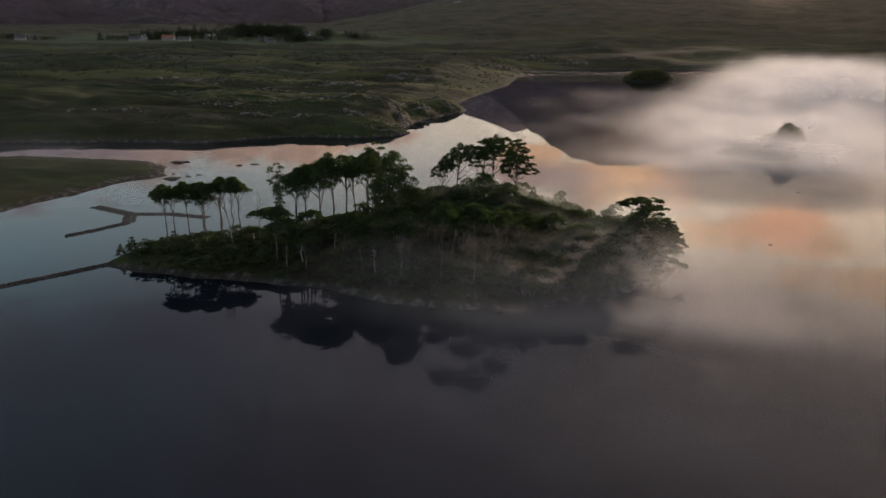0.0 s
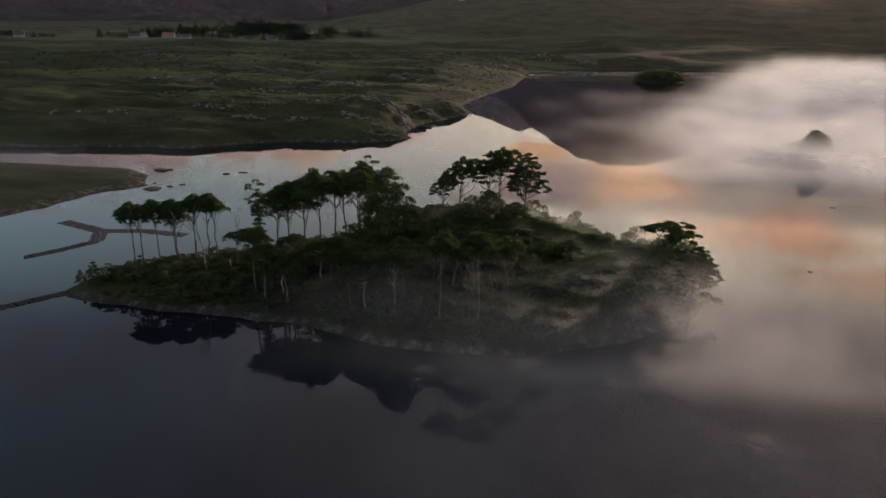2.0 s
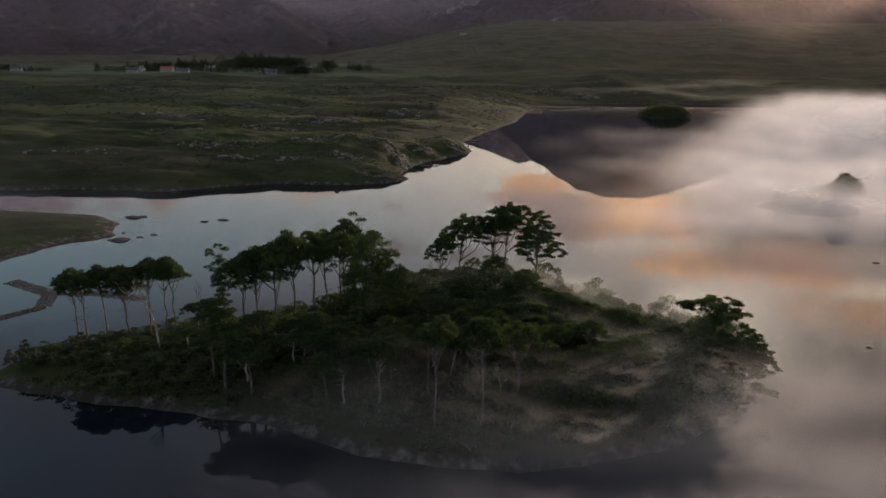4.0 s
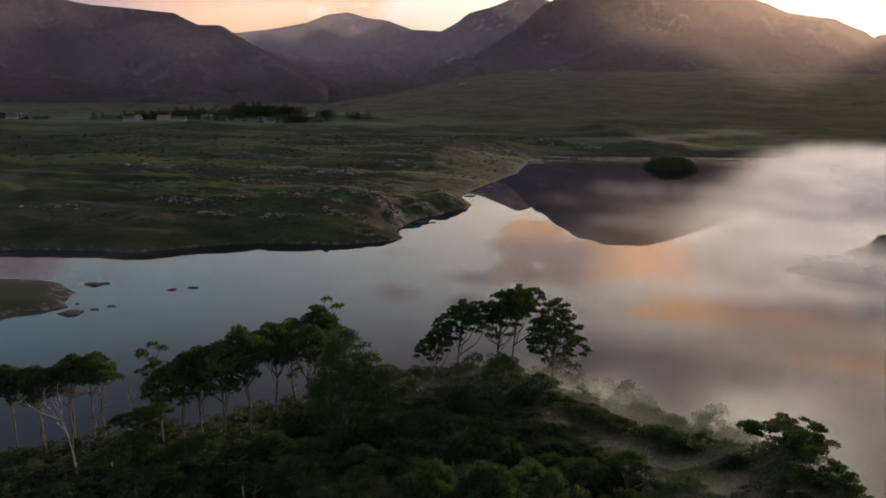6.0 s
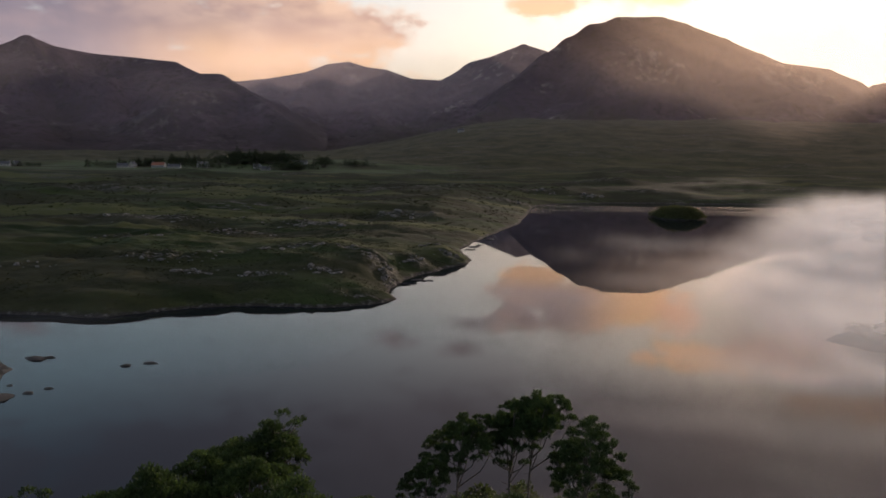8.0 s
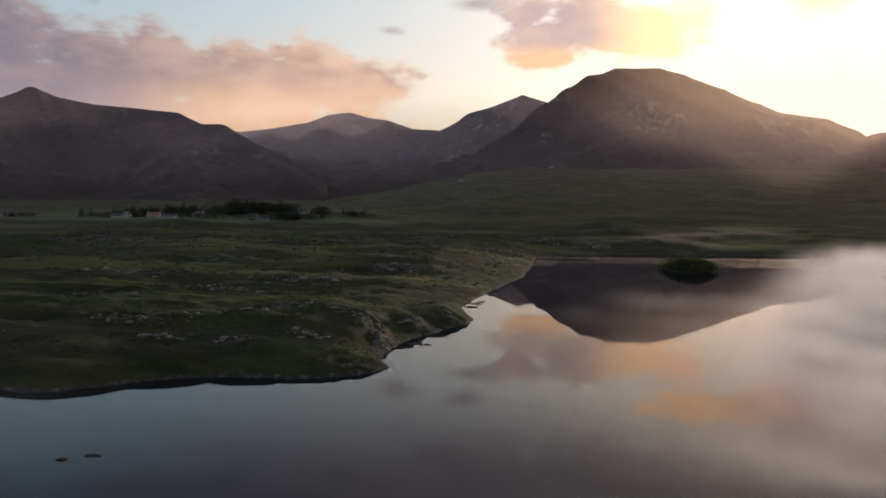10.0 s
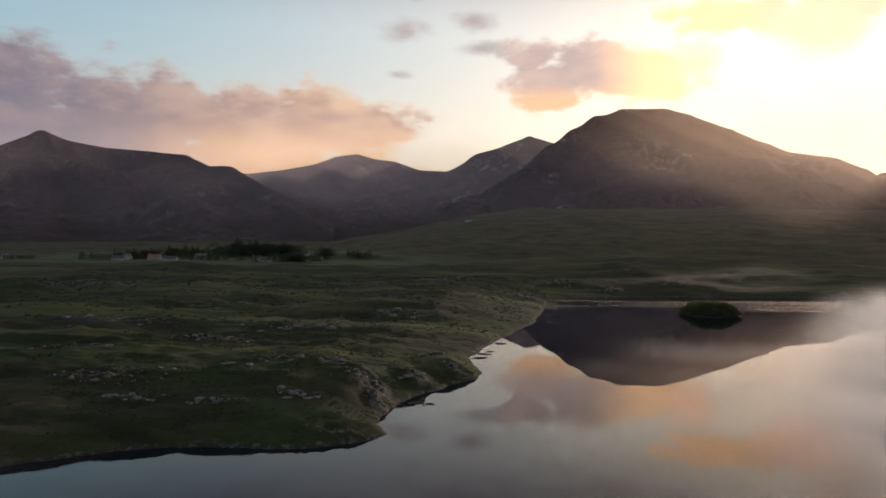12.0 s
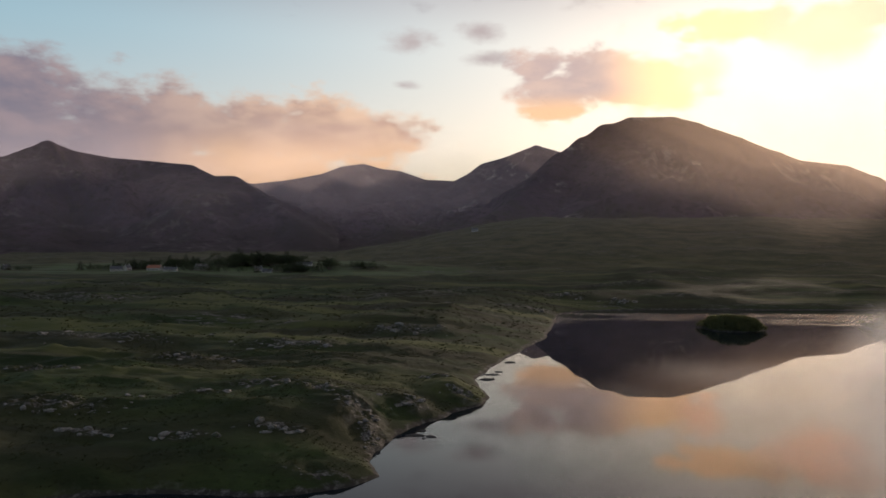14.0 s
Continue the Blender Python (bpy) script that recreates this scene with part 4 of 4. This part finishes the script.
for k, (x, y) in enumerate(((-68, -9.5), (-65.8, -9), (-59.5, -9.5), (-57.5, -8))):
    plant(small_spruce, x, y, 0.7 + 0.2 * (k % 2), k * 80)

# scrub over the rest of the island
rnd = random.Random(5)
spots = []
while len(spots) < 270:
    x, y = rnd.uniform(-64, 42), rnd.uniform(-36, 21)
    s = float(shore_distance(np.array([x]), np.array([y]), PINE_ISLAND)[0])
    if s < 2.0 or any((x - a) ** 2 + (y - b) ** 2 < 5.0 for a, b in spots):
        continue
    spots.append((x, y))
    tall = 0.55 + 0.9 * math.exp(-(((x - 10) / 26) ** 2))
    plant(bushes[rnd.randrange(3)], x, y, tall * rnd.uniform(0.7, 1.15), rnd.uniform(0, 360), wide=rnd.uniform(0.8, 1.3))

# ---- stones ----
def grow_rock(seed, label, name="boulder", flat=0.6, cuts=7, wet=False):
    """A weathered block: a rough ball cut by flat planes."""
    rng, rnd = np.random.RandomState(seed), random.Random(seed)
    bm = bmesh.new()
    bmesh.ops.create_icosphere(bm, subdivisions=2, radius=1.0)
    planes = []
    for i in range(cuts):
        d = Vector((rnd.gauss(0, 1), rnd.gauss(0, 1), rnd.gauss(0.2, 0.8))).normalized()
        planes.append((d, rnd.uniform(0.55, 0.85)))
    for v in bm.verts:
        for d, k in planes:
            over = v.co.dot(d) - k
            if over > 0:
                v.co -= d * over * 0.92
        v.co += v.normal * (noise.noise(v.co * 2.3 + Vector((seed, 0, 0))) * 0.22 + noise.noise(v.co * 5.1 + Vector((0, seed, 0))) * 0.10)
        v.co.z *= flat
    ob = part(name, bm, STONE_WALL if wet else GRANITE)
    return tagged(ob, label, "rock", "boulders of the moor")


def place(kind, x, y, sx, sy, sz, turn, z=None, sink=0.25):
    base = height_at(x, y) if z is None else z
    m = Matrix.LocRotScale((x, y, base - sink * sz), Euler((0, 0, radians(turn))), (sx, sy, sz))
    if kind.name not in used:
        used.add(kind.name)
        kind.matrix_basis = m
        return kind
    ob = kind.copy()
    scene.collection.objects.link(ob)
    ob.matrix_basis = m
    return ob


boulders = [grow_rock(s, "grey lichened granite boulder in rough grass", flat=f) for s, f in ((1, 0.55), (2, 0.7), (3, 0.45), (4, 0.6))]
# outcrops: centre, length along x, depth along y, stones
far_verts, far_faces = [], []
for cx, cy, lx, ly, count in ((-92, 172, 18, 6, 15), (-80, 158, 7, 4, 9), (-66, 182, 12, 4, 10), (-57, 157, 8, 3, 7), (-38, 162, 10, 2, 12),
                              (-50, 200, 16, 5, 14), (-34, 190, 12, 5, 14), (-22, 180, 9, 6, 14), (-17, 171, 4, 6, 8), (-10, 198, 7, 5, 8),
                              (5, 216, 8, 4, 12), (-3, 232, 6, 3, 9), (-120, 215, 22, 6, 12), (-95, 262, 26, 6, 12), (-60, 290, 30, 8, 12),
                              (-150, 300, 40, 10, 14), (-20, 340, 30, 10, 12), (60, 470, 30, 10, 14), (130, 533, 12, 7, 16), (90, 545, 30, 12, 12),
                              (-140, 160, 20, 6, 12)):
    for i in range(int(count * 1.9)):
        x, y = rnd.gauss(cx, lx * 0.45), rnd.gauss(cy, ly * 0.45)
        if height_at(x, y) < 0.6:
            continue
        size = (0.22 + rnd.random() ** 2.5) * 1.15 * (1.0 if cy < 260 else 1.8)
        sx, sy, sz, turn = size * rnd.uniform(0.9, 1.6), size * rnd.uniform(0.7, 1.1), size * rnd.uniform(0.7, 1.4), rnd.uniform(-50, 50)
        kind = boulders[rnd.randrange(4)]
        if cy < 260:
            place(kind, x, y, sx, sy, sz, turn, sink=0.25)
        else:
            m = Matrix.LocRotScale((x, y, height_at(x, y) - 0.25 * sz), Euler((0, 0, radians(turn))), (sx, sy, sz))
            base = len(far_verts)
            far_verts += [tuple(m @ v.co) for v in kind.data.vertices]
            far_faces += [tuple(base + v for v in f.vertices) for f in kind.data.polygons]
tagged(part("scattered_rocks", (far_verts, far_faces), GRANITE), "pale granite stones strewn over the far moor", "rocks", kind="stuff")


def tussocks(x0, x1, y0, y1, count, size, n, seed, label):
    """Rough grass and heather, clump by clump, too many to count."""
    rng, gx = np.random.RandomState(seed), None
    x, y = rng.uniform(x0, x1, count), rng.uniform(y0, y1, count)
    z = ground_height(x, y)
    keep = (z > 0.7) & (fbm(x, y * 1.5, 14, 3, seed) > -0.1)
    x, y, z = x[keep], y[keep], z[keep]
    r = rng.uniform(0.5, 1.3, len(x)) * size
    ob = part("tussocks", tufts(rng, np.stack([x, y, z, r, r * 0.45], 1), n, 0.55 * size, 0.30 * size, 0.8), HEATH)
    return tagged(ob, label, "grass", kind="stuff")


tussocks(-135, 30, 126, 300, 15000, 0.55, 6, 7, "clumps of rough moor grass and heather")
tussocks(-300, 120, 300, 620, 9000, 1.2, 6, 8, "clumps of rough moor grass and heather")
tussocks(-72, 44, -38, 24, 6500, 0.8, 8, 9, "bracken and rough grass under the island trees")

# low rocks awash; those at x 100.4 and 69.8 are logs in rock shape
skerries_and_logs = [grow_rock(s, "low dark rock shape awash in the still lake", "skerry_or_log", f, 5, True) for s, f in ((11, 0.35), (12, 0.3))]
for x, y, sx, sy, sz in ((-90.5, 87, 3.6, 1.5, 1.2), (-87.5, 88, 2.0, 1.0, 0.9), (-68.5, 82.6, 1.6, 0.8, 0.7), (-63.8, 84.6, 2.6, 0.9, 0.8),
                         (-84, 63, 3.6, 2.8, 0.9), (-79.5, 66, 1.8, 1.0, 0.6), (-77, 68.5, 1.6, 0.7, 0.6), (-85.5, 70, 1.0, 0.7, 0.5),
                         (100.4, 47.8, 1.3, 0.5, 0.35), (69.8, 0.0, 0.8, 0.5, 0.5), (-7.5, 180.5, 4.0, 1.2, 0.9), (-3.2, 179.5, 2.2, 1.3, 0.8),
                         (-5.0, 178.0, 0.9, 0.7, 0.6), (-5.2, 185, 0.9, 0.7, 0.5), (14.5, 253, 4.5, 1.5, 0.9), (17, 262, 5, 1.6, 0.9),
                         (20, 268, 2.5, 1.0, 0.7), (26, 289, 4, 1.5, 0.8), (121.5, 92, 1.2, 0.9, 0.7)):
    place(skerries_and_logs[int(x) % 2], x, y, sx, sy, sz * 2.2, rnd.uniform(-15, 15), z=0.0, sink=0.1)


def causeway(pts, width, tall, label):
    """A low line of heaped stones just above the water."""
    rr = random.Random(len(pts))
    verts, faces = [], []
    total = sum((Vector(b) - Vector(a)).length for a, b in zip(pts, pts[1:]))
    for a, b in zip(pts, pts[1:]):
        a, b = Vector(a), Vector(b)
        count = int((b - a).length / 0.42)
        side = Vector((-(b - a).y, (b - a).x)).normalized()
        for i in range(count):
            for row in range(-2, 3):
                p = a.lerp(b, (i + rr.random()) / count) + side * (row * width / 5 + rr.uniform(-0.15, 0.15))
                h, s = tall * (1 - abs(row) * 0.3) * rr.uniform(0.6, 1.2), rr.uniform(0.22, 0.45)
                base = len(verts)
                for dz, k in ((-0.5, 1.15), (h * 0.6, 1.0), (h, 0.55)):
                    for q in range(5):
                        w = q * 1.257 + rr.uniform(-0.3, 0.3)
                        verts.append((p.x + math.cos(w) * s * k, p.y + math.sin(w) * s * k, dz))
                for r in range(2):
                    for q in range(5):
                        faces.append((base + r * 5 + q, base + r * 5 + (q + 1) % 5, base + r * 5 + 5 + (q + 1) % 5, base + r * 5 + 5 + q))
                faces.append(tuple(base + 10 + q for q in range(5)))
    return tagged(part("causeway", (verts, faces), STONE_WALL), label, "stone causeway", "stone causeways")


causeway([(-69.5, -12.5), (-76, -18), (-84, -24.5), (-98, -34), (-120, -46)], 1.9, 0.38, "low stone causeway running from the island into the lake")
causeway([(-87, 6), (-82, 11), (-77.5, 16.5)], 2.2, 0.32, "short stone jetty standing alone in the shallows")
causeway([(-77.5, 16.5), (-80, 24), (-92, 31)], 3.2, 0.12, "drowned stone bank barely above the water")
causeway([(-80, 24), (-70, 24), (-60, 21)], 3.0, 0.10, "drowned stone bank barely above the water")

# ---- small isles ----
def scrub_cover(outline, x0, x1, y0, y1, count, tall, label, seed, n=26):
    """A closed cover of low scrub over a small isle, too dense to tell bush from bush."""
    rng, rr, pads = np.random.RandomState(seed), random.Random(seed), []
    while len(pads) < count:
        x, y = rr.uniform(x0, x1), rr.uniform(y0, y1)
        s = float(shore_distance(np.array([x]), np.array([y]), outline)[0])
        if s > -0.3:
            rad = rr.uniform(1.3, 2.6)
            pads.append((x, y, height_at(x, y) + tall * min(1, 0.35 + s / 9) * rr.uniform(0.3, 1.0), rad, rad * 0.7))
    ob = part("scrub", tufts(rng, pads, n, 0.8, 0.42, 0.3), ISLE_LEAVES)
    return tagged(ob, label, "scrub", kind="stuff")


scrub_cover(SCRUB_ISLE, 147, 187, 387, 427, 330, 4.2, "dense low scrub covering a small isle", 171, 60)
scrub_cover(FAR_SPIT, 246, 362, 378, 454, 500, 4.5, "dense low scrub on a misty spit", 172, 30)
for k, (x, y, top) in enumerate(((124, 104, 11.5), (127, 105.5, 10.0), (119, 105, 7.5))):
    plant(dome, x, y, (top - height_at(x, y)) / 16.0, k * 71, wide=0.75)
for k in range(20):
    x, y = rnd.uniform(99, 131), rnd.uniform(95, 117)
    if float(shore_distance(np.array([x]), np.array([y]), TREE_ISLE)[0]) > 1.0:
        plant(bushes[k % 3], x, y, rnd.uniform(0.6, 1.1), rnd.uniform(0, 360), wide=1.2)

# ---- farmsteads ----
def house(x, y, long, deep, eave, ridge, turn, roof, label, chimneys=2):
    """A gabled cottage: walls, two roof slopes, chimneys, door and windows as parts."""
    ob = new("cottage")
    tagged(ob, label, "house", "cottages of the hamlet")
    bm = bmesh.new()
    hx, hy = long / 2, deep / 2
    ring = [bm.verts.new(p) for p in ((-hx, -hy, -1.5), (hx, -hy, -1.5), (hx, hy, -1.5), (-hx, hy, -1.5), (-hx, -hy, eave), (hx, -hy, eave), (hx, hy, eave), (-hx, hy, eave),
                                      (-hx, 0, ridge), (hx, 0, ridge))]
    for f in ((0, 1, 5, 4), (2, 3, 7, 6), (1, 2, 6, 9, 5), (3, 0, 4, 8, 7), (4, 5, 9, 8), (6, 7, 8, 9)):
        bm.faces.new([ring[i] for i in f])
    part("wall", bm, LIMEWASH, ob)
    for sgn in (-1, 1):
        bm = bmesh.new()
        up = Vector((0, sgn * (ridge - eave), hy)).normalized() * 0.22
        low = [Vector((-hx - 0.3, sgn * (hy + 0.35), eave - 0.25)), Vector((hx + 0.3, sgn * (hy + 0.35), eave - 0.25)), Vector((hx + 0.3, 0, ridge + 0.05)), Vector((-hx - 0.3, 0, ridge + 0.05))]
        a = [bm.verts.new(p) for p in low]
        b = [bm.verts.new(p + up) for p in low]
        for f in ((a[0], a[1], a[2], a[3]), (b[3], b[2], b[1], b[0]), (a[0], b[0], b[1], a[1]), (a[1], b[1], b[2], a[2]), (a[2], b[2], b[3], a[3]), (a[3], b[3], b[0], a[0])):
            bm.faces.new(f)
        part("roof_slope", bm, roof, ob)

    def box(name, cx, cy, cz, sx, sy, sz, mat):
        bm = bmesh.new()
        bmesh.ops.create_cube(bm, size=1.0, matrix=Matrix.LocRotScale((cx, cy, cz), None, (sx, sy, sz)))
        part(name, bm, mat, ob)

    for k in range(chimneys):
        box("chimney", (hx - 0.5) * (1 if k else -1), 0, ridge + 0.5, 0.7, 0.9, 1.6, LIMEWASH)
    box("door", 0, -hy - 0.02, 1.0, 1.0, 0.12, 2.1, TIMBER)
    for wx in (-0.66, -0.33, 0.33, 0.66):
        box("window", hx * wx, -hy - 0.02, 1.55, 1.0, 0.12, 1.1, GLASS)
    ob.matrix_basis = pose(x, y, height_at(x, y), 0, 0, turn)
    return ob


WHITE = "white-walled cottage with a dark slate roof"
for x, y, long, deep, eave, ridge, turn, roof, label in (
        (-404, 842, 14, 7, 3.0, 6.2, 12, SLATE, WHITE), (-394, 848, 9, 7, 4.5, 7.5, 80, SLATE, "tall white gabled cottage with a slate roof"),
        (-359, 845, 17, 8, 3.2, 6.6, -5, RED_ROOF, "long cottage with a red tiled roof"), (-311, 862, 10, 7, 4.2, 7.0, 70, SLATE, WHITE),
        (-302, 860, 8, 6, 4.2, 7.0, 85, SLATE, WHITE), (-332, 826, 16, 7, 2.6, 5.0, 3, SLATE, "long low farm shed with a slate roof"),
        (-558, 846, 14, 7, 3.0, 6.4, 10, SLATE, WHITE), (-548, 856, 8, 6, 4.0, 7.0, 60, SLATE, WHITE),
        (-238, 868, 9, 6, 3.0, 5.6, 20, SLATE, WHITE), (-222, 850, 13, 6, 2.6, 5.0, 0, SLATE, "long low farm shed with a slate roof"),
        (-190, 905, 26, 8, 2.8, 5.2, 2, SLATE, "long white-walled farm building below the plantation")):
    house(x * 1.035, y + 28, long, deep, eave, ridge, turn, roof, label)

house(56, 1472, 13, 7, 3.2, 6.4, -8, SLATE, "white cottage alone on the lower hillside")

far_spruces = [grow_spruce(s, 11.0, 2.6, "dark plantation conifer beside the hamlet", group="plantation trees", n=14) for s in (91, 92)]
far_round = [grow_bush(s, 4.2, 8.0, "rounded shelter tree beside the hamlet", n=40, leaf=FAR_LEAVES, name="shelter_tree", pads_n=18) for s in (95, 96)]
for cx, cy, lx, ly, count, tall in ((-252, 905, 46, 9, 54, 2.1), (-215, 912, 20, 7, 20, 1.8), (-330, 885, 74, 9, 46, 1.5), (-420, 862, 40, 8, 26, 1.2),
                                    (-375, 870, 30, 8, 20, 1.3), (-185, 850, 28, 7, 34, 1.5), (-150, 880, 6, 4, 6, 2.3), (-110, 890, 40, 10, 20, 1.15),
                                    (-290, 838, 40, 6, 20, 1.1), (-575, 850, 24, 8, 14, 1.2), (-530, 850, 20, 6, 10, 0.9)):
    for i in range(count):
        x, y = rnd.gauss(cx * 1.035, lx * 0.5), rnd.gauss(cy + 28, ly * 0.5)
        if rnd.random() < 0.14:
            plant(far_spruces[i % 2], x, y, tall * rnd.uniform(0.7, 1.15), rnd.uniform(0, 360), wide=tall * rnd.uniform(1.3, 1.9))
        else:
            plant(far_round[i % 2], x, y, tall * rnd.uniform(0.7, 1.1), rnd.uniform(0, 360), wide=tall * rnd.uniform(1.0, 1.5))

# ---- mist over the lake ----
def mist_bank(name, x, y, rx, ry, levels, mat, label, lump=0.8, seed=1):
    """Thin billowing layers of vapour, one over another; levels: height, size of each."""
    verts, faces, rings, spokes = [], [], 22, 56
    for k, (z, shrink) in enumerate(levels):
        base = len(verts)
        r, a = np.meshgrid(np.linspace(0.02, shrink, rings), np.linspace(0, 2 * math.pi, spokes, endpoint=False), indexing="ij")
        gx, gy = (r * np.cos(a)).ravel(), (r * np.sin(a)).ravel()
        gz = np.maximum(z + fbm(gx * rx, gy * ry, 34, 3, seed + k) * lump, 0.4)
        verts += np.stack([gx, gy, gz], 1).tolist()
        for i in range(rings - 1):
            for j in range(spokes):
                p, q = base + i * spokes + j, base + i * spokes + (j + 1) % spokes
                faces.append((p, q, q + spokes, p + spokes))
        faces.append(tuple(base + j for j in range(spokes)))
    ob = smooth(part(name, (verts, faces), mat))
    ob.location, ob.scale = (x, y, 0), (rx, ry, 1)
    return tagged(ob, label, "mist", kind="stuff")


def make_curtain_material(name, density, size, lo, hi, foot=0.55, sill=0.05, col=(0.95, 0.95, 0.95)):
    """Standing vapour: clear at its ends and its top, thinning at its foot; x from -1 to 1, z from 0 to 1 in the bank."""
    m = make_mist_material(name, density, size, lo, hi, col=col)
    t = m.node_tree
    co = t.nodes.new("ShaderNodeTexCoord")
    sp = t.nodes.new("ShaderNodeSeparateXYZ")
    link(t, co.outputs["Object"], sp.inputs[0])
    ends = ramp(t, math_node(t, "ABSOLUTE", sp.outputs[0]), 1.0, 0.3)
    geo = t.nodes.new("ShaderNodeNewGeometry")
    n = noise_node(t, stretch(t, geo.outputs["Position"], 1, 1, 1.5), size, 3, 0.5, lo, hi, 0.5)
    big = noise_node(t, geo.outputs["Position"], size * 0.35, 2, 0.5)
    wisp = noise_node(t, geo.outputs["Position"], size * 3.0, 3, 0.55)
    lift = math_node(t, "ADD", math_node(t, "MULTIPLY", big, 0.8), math_node(t, "MULTIPLY", wisp, 0.5))
    top = ramp(t, math_node(t, "ADD", sp.outputs[2], lift), 1.45, 0.85)
    low = math_node(t, "MULTIPLY", ramp(t, sp.outputs[2], sill, foot), ramp(t, sp.outputs[2], 1.0, 0.8))
    a = math_node(t, "MULTIPLY", math_node(t, "MULTIPLY", ends, top), math_node(t, "MULTIPLY", low, math_node(t, "MULTIPLY", n, density)))
    mx = [k for k in t.nodes if k.type == "MIX_SHADER" and k.inputs[0].is_linked][0]
    link(t, a, mx.inputs[0])
    return m


def mist_curtain(name, x, y, half, tall, turn, mat, label, category="mist", sway=0.06, base=0.0, seed=1):
    n, m = 64, 6
    xs = np.linspace(-1, 1, n)
    ys = fbm(xs * half, xs * 0 + seed * 77.0, half * 0.5, 3, seed) * sway * half
    verts = [(float(xs[i]), float(ys[i]) + 0.15 * tall * (k / m) * math.sin(i * 0.31 + seed), k / m) for k in range(m + 1) for i in range(n)]
    faces = [(k * n + i, k * n + i + 1, k * n + n + i + 1, k * n + n + i) for k in range(m) for i in range(n - 1)]
    ob = smooth(part(name, (verts, faces), mat))
    ob.matrix_basis = Matrix.LocRotScale((x, y, base), Euler((0, 0, radians(turn))), (half, 1, tall))
    return tagged(ob, label, category, kind="stuff")


DENSE = make_curtain_material("lake_mist", 0.33, 0.016, 0.22, 0.52, 0.5, 0.0)
SOFT = make_curtain_material("soft_mist", 0.25, 0.020, 0.26, 0.62, 0.6, 0.0)
FAINT = make_curtain_material("faint_mist", 0.22, 0.013, 0.30, 0.64, 0.7, 0.0)
FLAT = make_mist_material("low_mist", 0.17, 0.016, 0.36, 0.72)
BANK = "pale bank of mist standing on the lake"
for k in range(60):
    u = k / 59
    mist_curtain("mist", 94 + 205 * u ** 1.25, 56 + 262 * u, 52 + 54 * u, 11 + 22 * u ** 0.8, -15, DENSE, BANK, base=0.4, seed=k + 101)
for k, (x, y, half, tall) in enumerate(((70, 120, 60, 11), (80, 60, 60, 10), (100, 190, 70, 13), (85, 150, 60, 12), (72, 92, 55, 11), (108, 168, 46, 15), (62, 40, 46, 9), (66, 74, 50, 11), (92, 135, 60, 15), (112, 225, 60, 16))):
    mist_curtain("mist", x, y, half, tall, -12, FAINT, "thin drifting mist on the open water", base=0.4, seed=k + 21)
THICK = make_curtain_material("wood_mist", 0.26, 0.020, 0.24, 0.58, 0.5, 0.0, col=(0.84, 0.92, 0.86))
for k, (x, y, half, tall) in enumerate(((24, -19, 36, 18), (24, -8, 36, 20))):
    for j in range(2):
        mist_curtain("mist", x, y + 4 * j, half, tall, -6 + 2 * j, THICK, "mist caught among the island trees", base=0.4, seed=k + 51 + 7 * j)
for k, (x, y, half, tall) in enumerate(((26, -52, 58, 13), (22, -43, 56, 18), (24, -33, 46, 20), (30, -3, 34, 18))):
    for j in range(2):
        mist_curtain("mist", x, y + 4 * j, half, tall, -6 + 2 * j, SOFT, "thin veil of mist round the pine island", base=0.4, seed=k + 41 + 30 * j)
mist_bank("mist", -130, 95, 110, 45, ((1.5, 1.0), (4.0, 0.9)), FLAT, "thin mist lying in the narrow channel", 0.6, 11)
mist_bank("mist", 32, -64, 105, 62, ((1.2, 1.0), (3.5, 0.9)), FLAT, "thin mist on the still water", 0.6, 19)
# upright haze sheets; the evening light is put into their mauve and orange tints
HAZE = make_curtain_material("mauve_haze", 0.04, 0.0012, -1.0, 0.6, 0.3, 0.0, (0.86, 0.83, 0.93))
DEEP_HAZE = make_curtain_material("deep_mauve_haze", 0.12, 0.0012, -1.0, 0.6, 0.3, 0.0, (0.88, 0.78, 0.84))
GLOW_HAZE = make_curtain_material("sun_glow_haze", 0.21, 0.0012, 0.0, 0.7, 0.4, 0.0, (1.0, 0.76, 0.58))
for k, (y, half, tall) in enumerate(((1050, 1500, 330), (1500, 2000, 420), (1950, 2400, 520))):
    mist_curtain("haze", 0, y, half, tall, 0, HAZE, "faint haze sheet before the mountains, its evening mauve put into the colour", "haze", 0.0, -2.0, 61 + k)
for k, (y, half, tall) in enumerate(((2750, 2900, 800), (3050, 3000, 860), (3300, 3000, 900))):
    mist_curtain("haze", -100, y, half, tall, 0, DEEP_HAZE, "haze sheet in the far valley, its evening mauve put into the colour", "haze", 0.0, -2.0, 71 + k)
# orange sheets that stand in for the sun's glow over the east mountain
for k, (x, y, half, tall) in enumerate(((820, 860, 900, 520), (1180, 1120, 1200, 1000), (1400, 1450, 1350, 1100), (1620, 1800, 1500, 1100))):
    mist_curtain("haze", x, y, half, tall, -32, GLOW_HAZE, "haze sheet tinted orange to stand for the glow of the low sun", "haze", 0.0, -2.0, 81 + k)
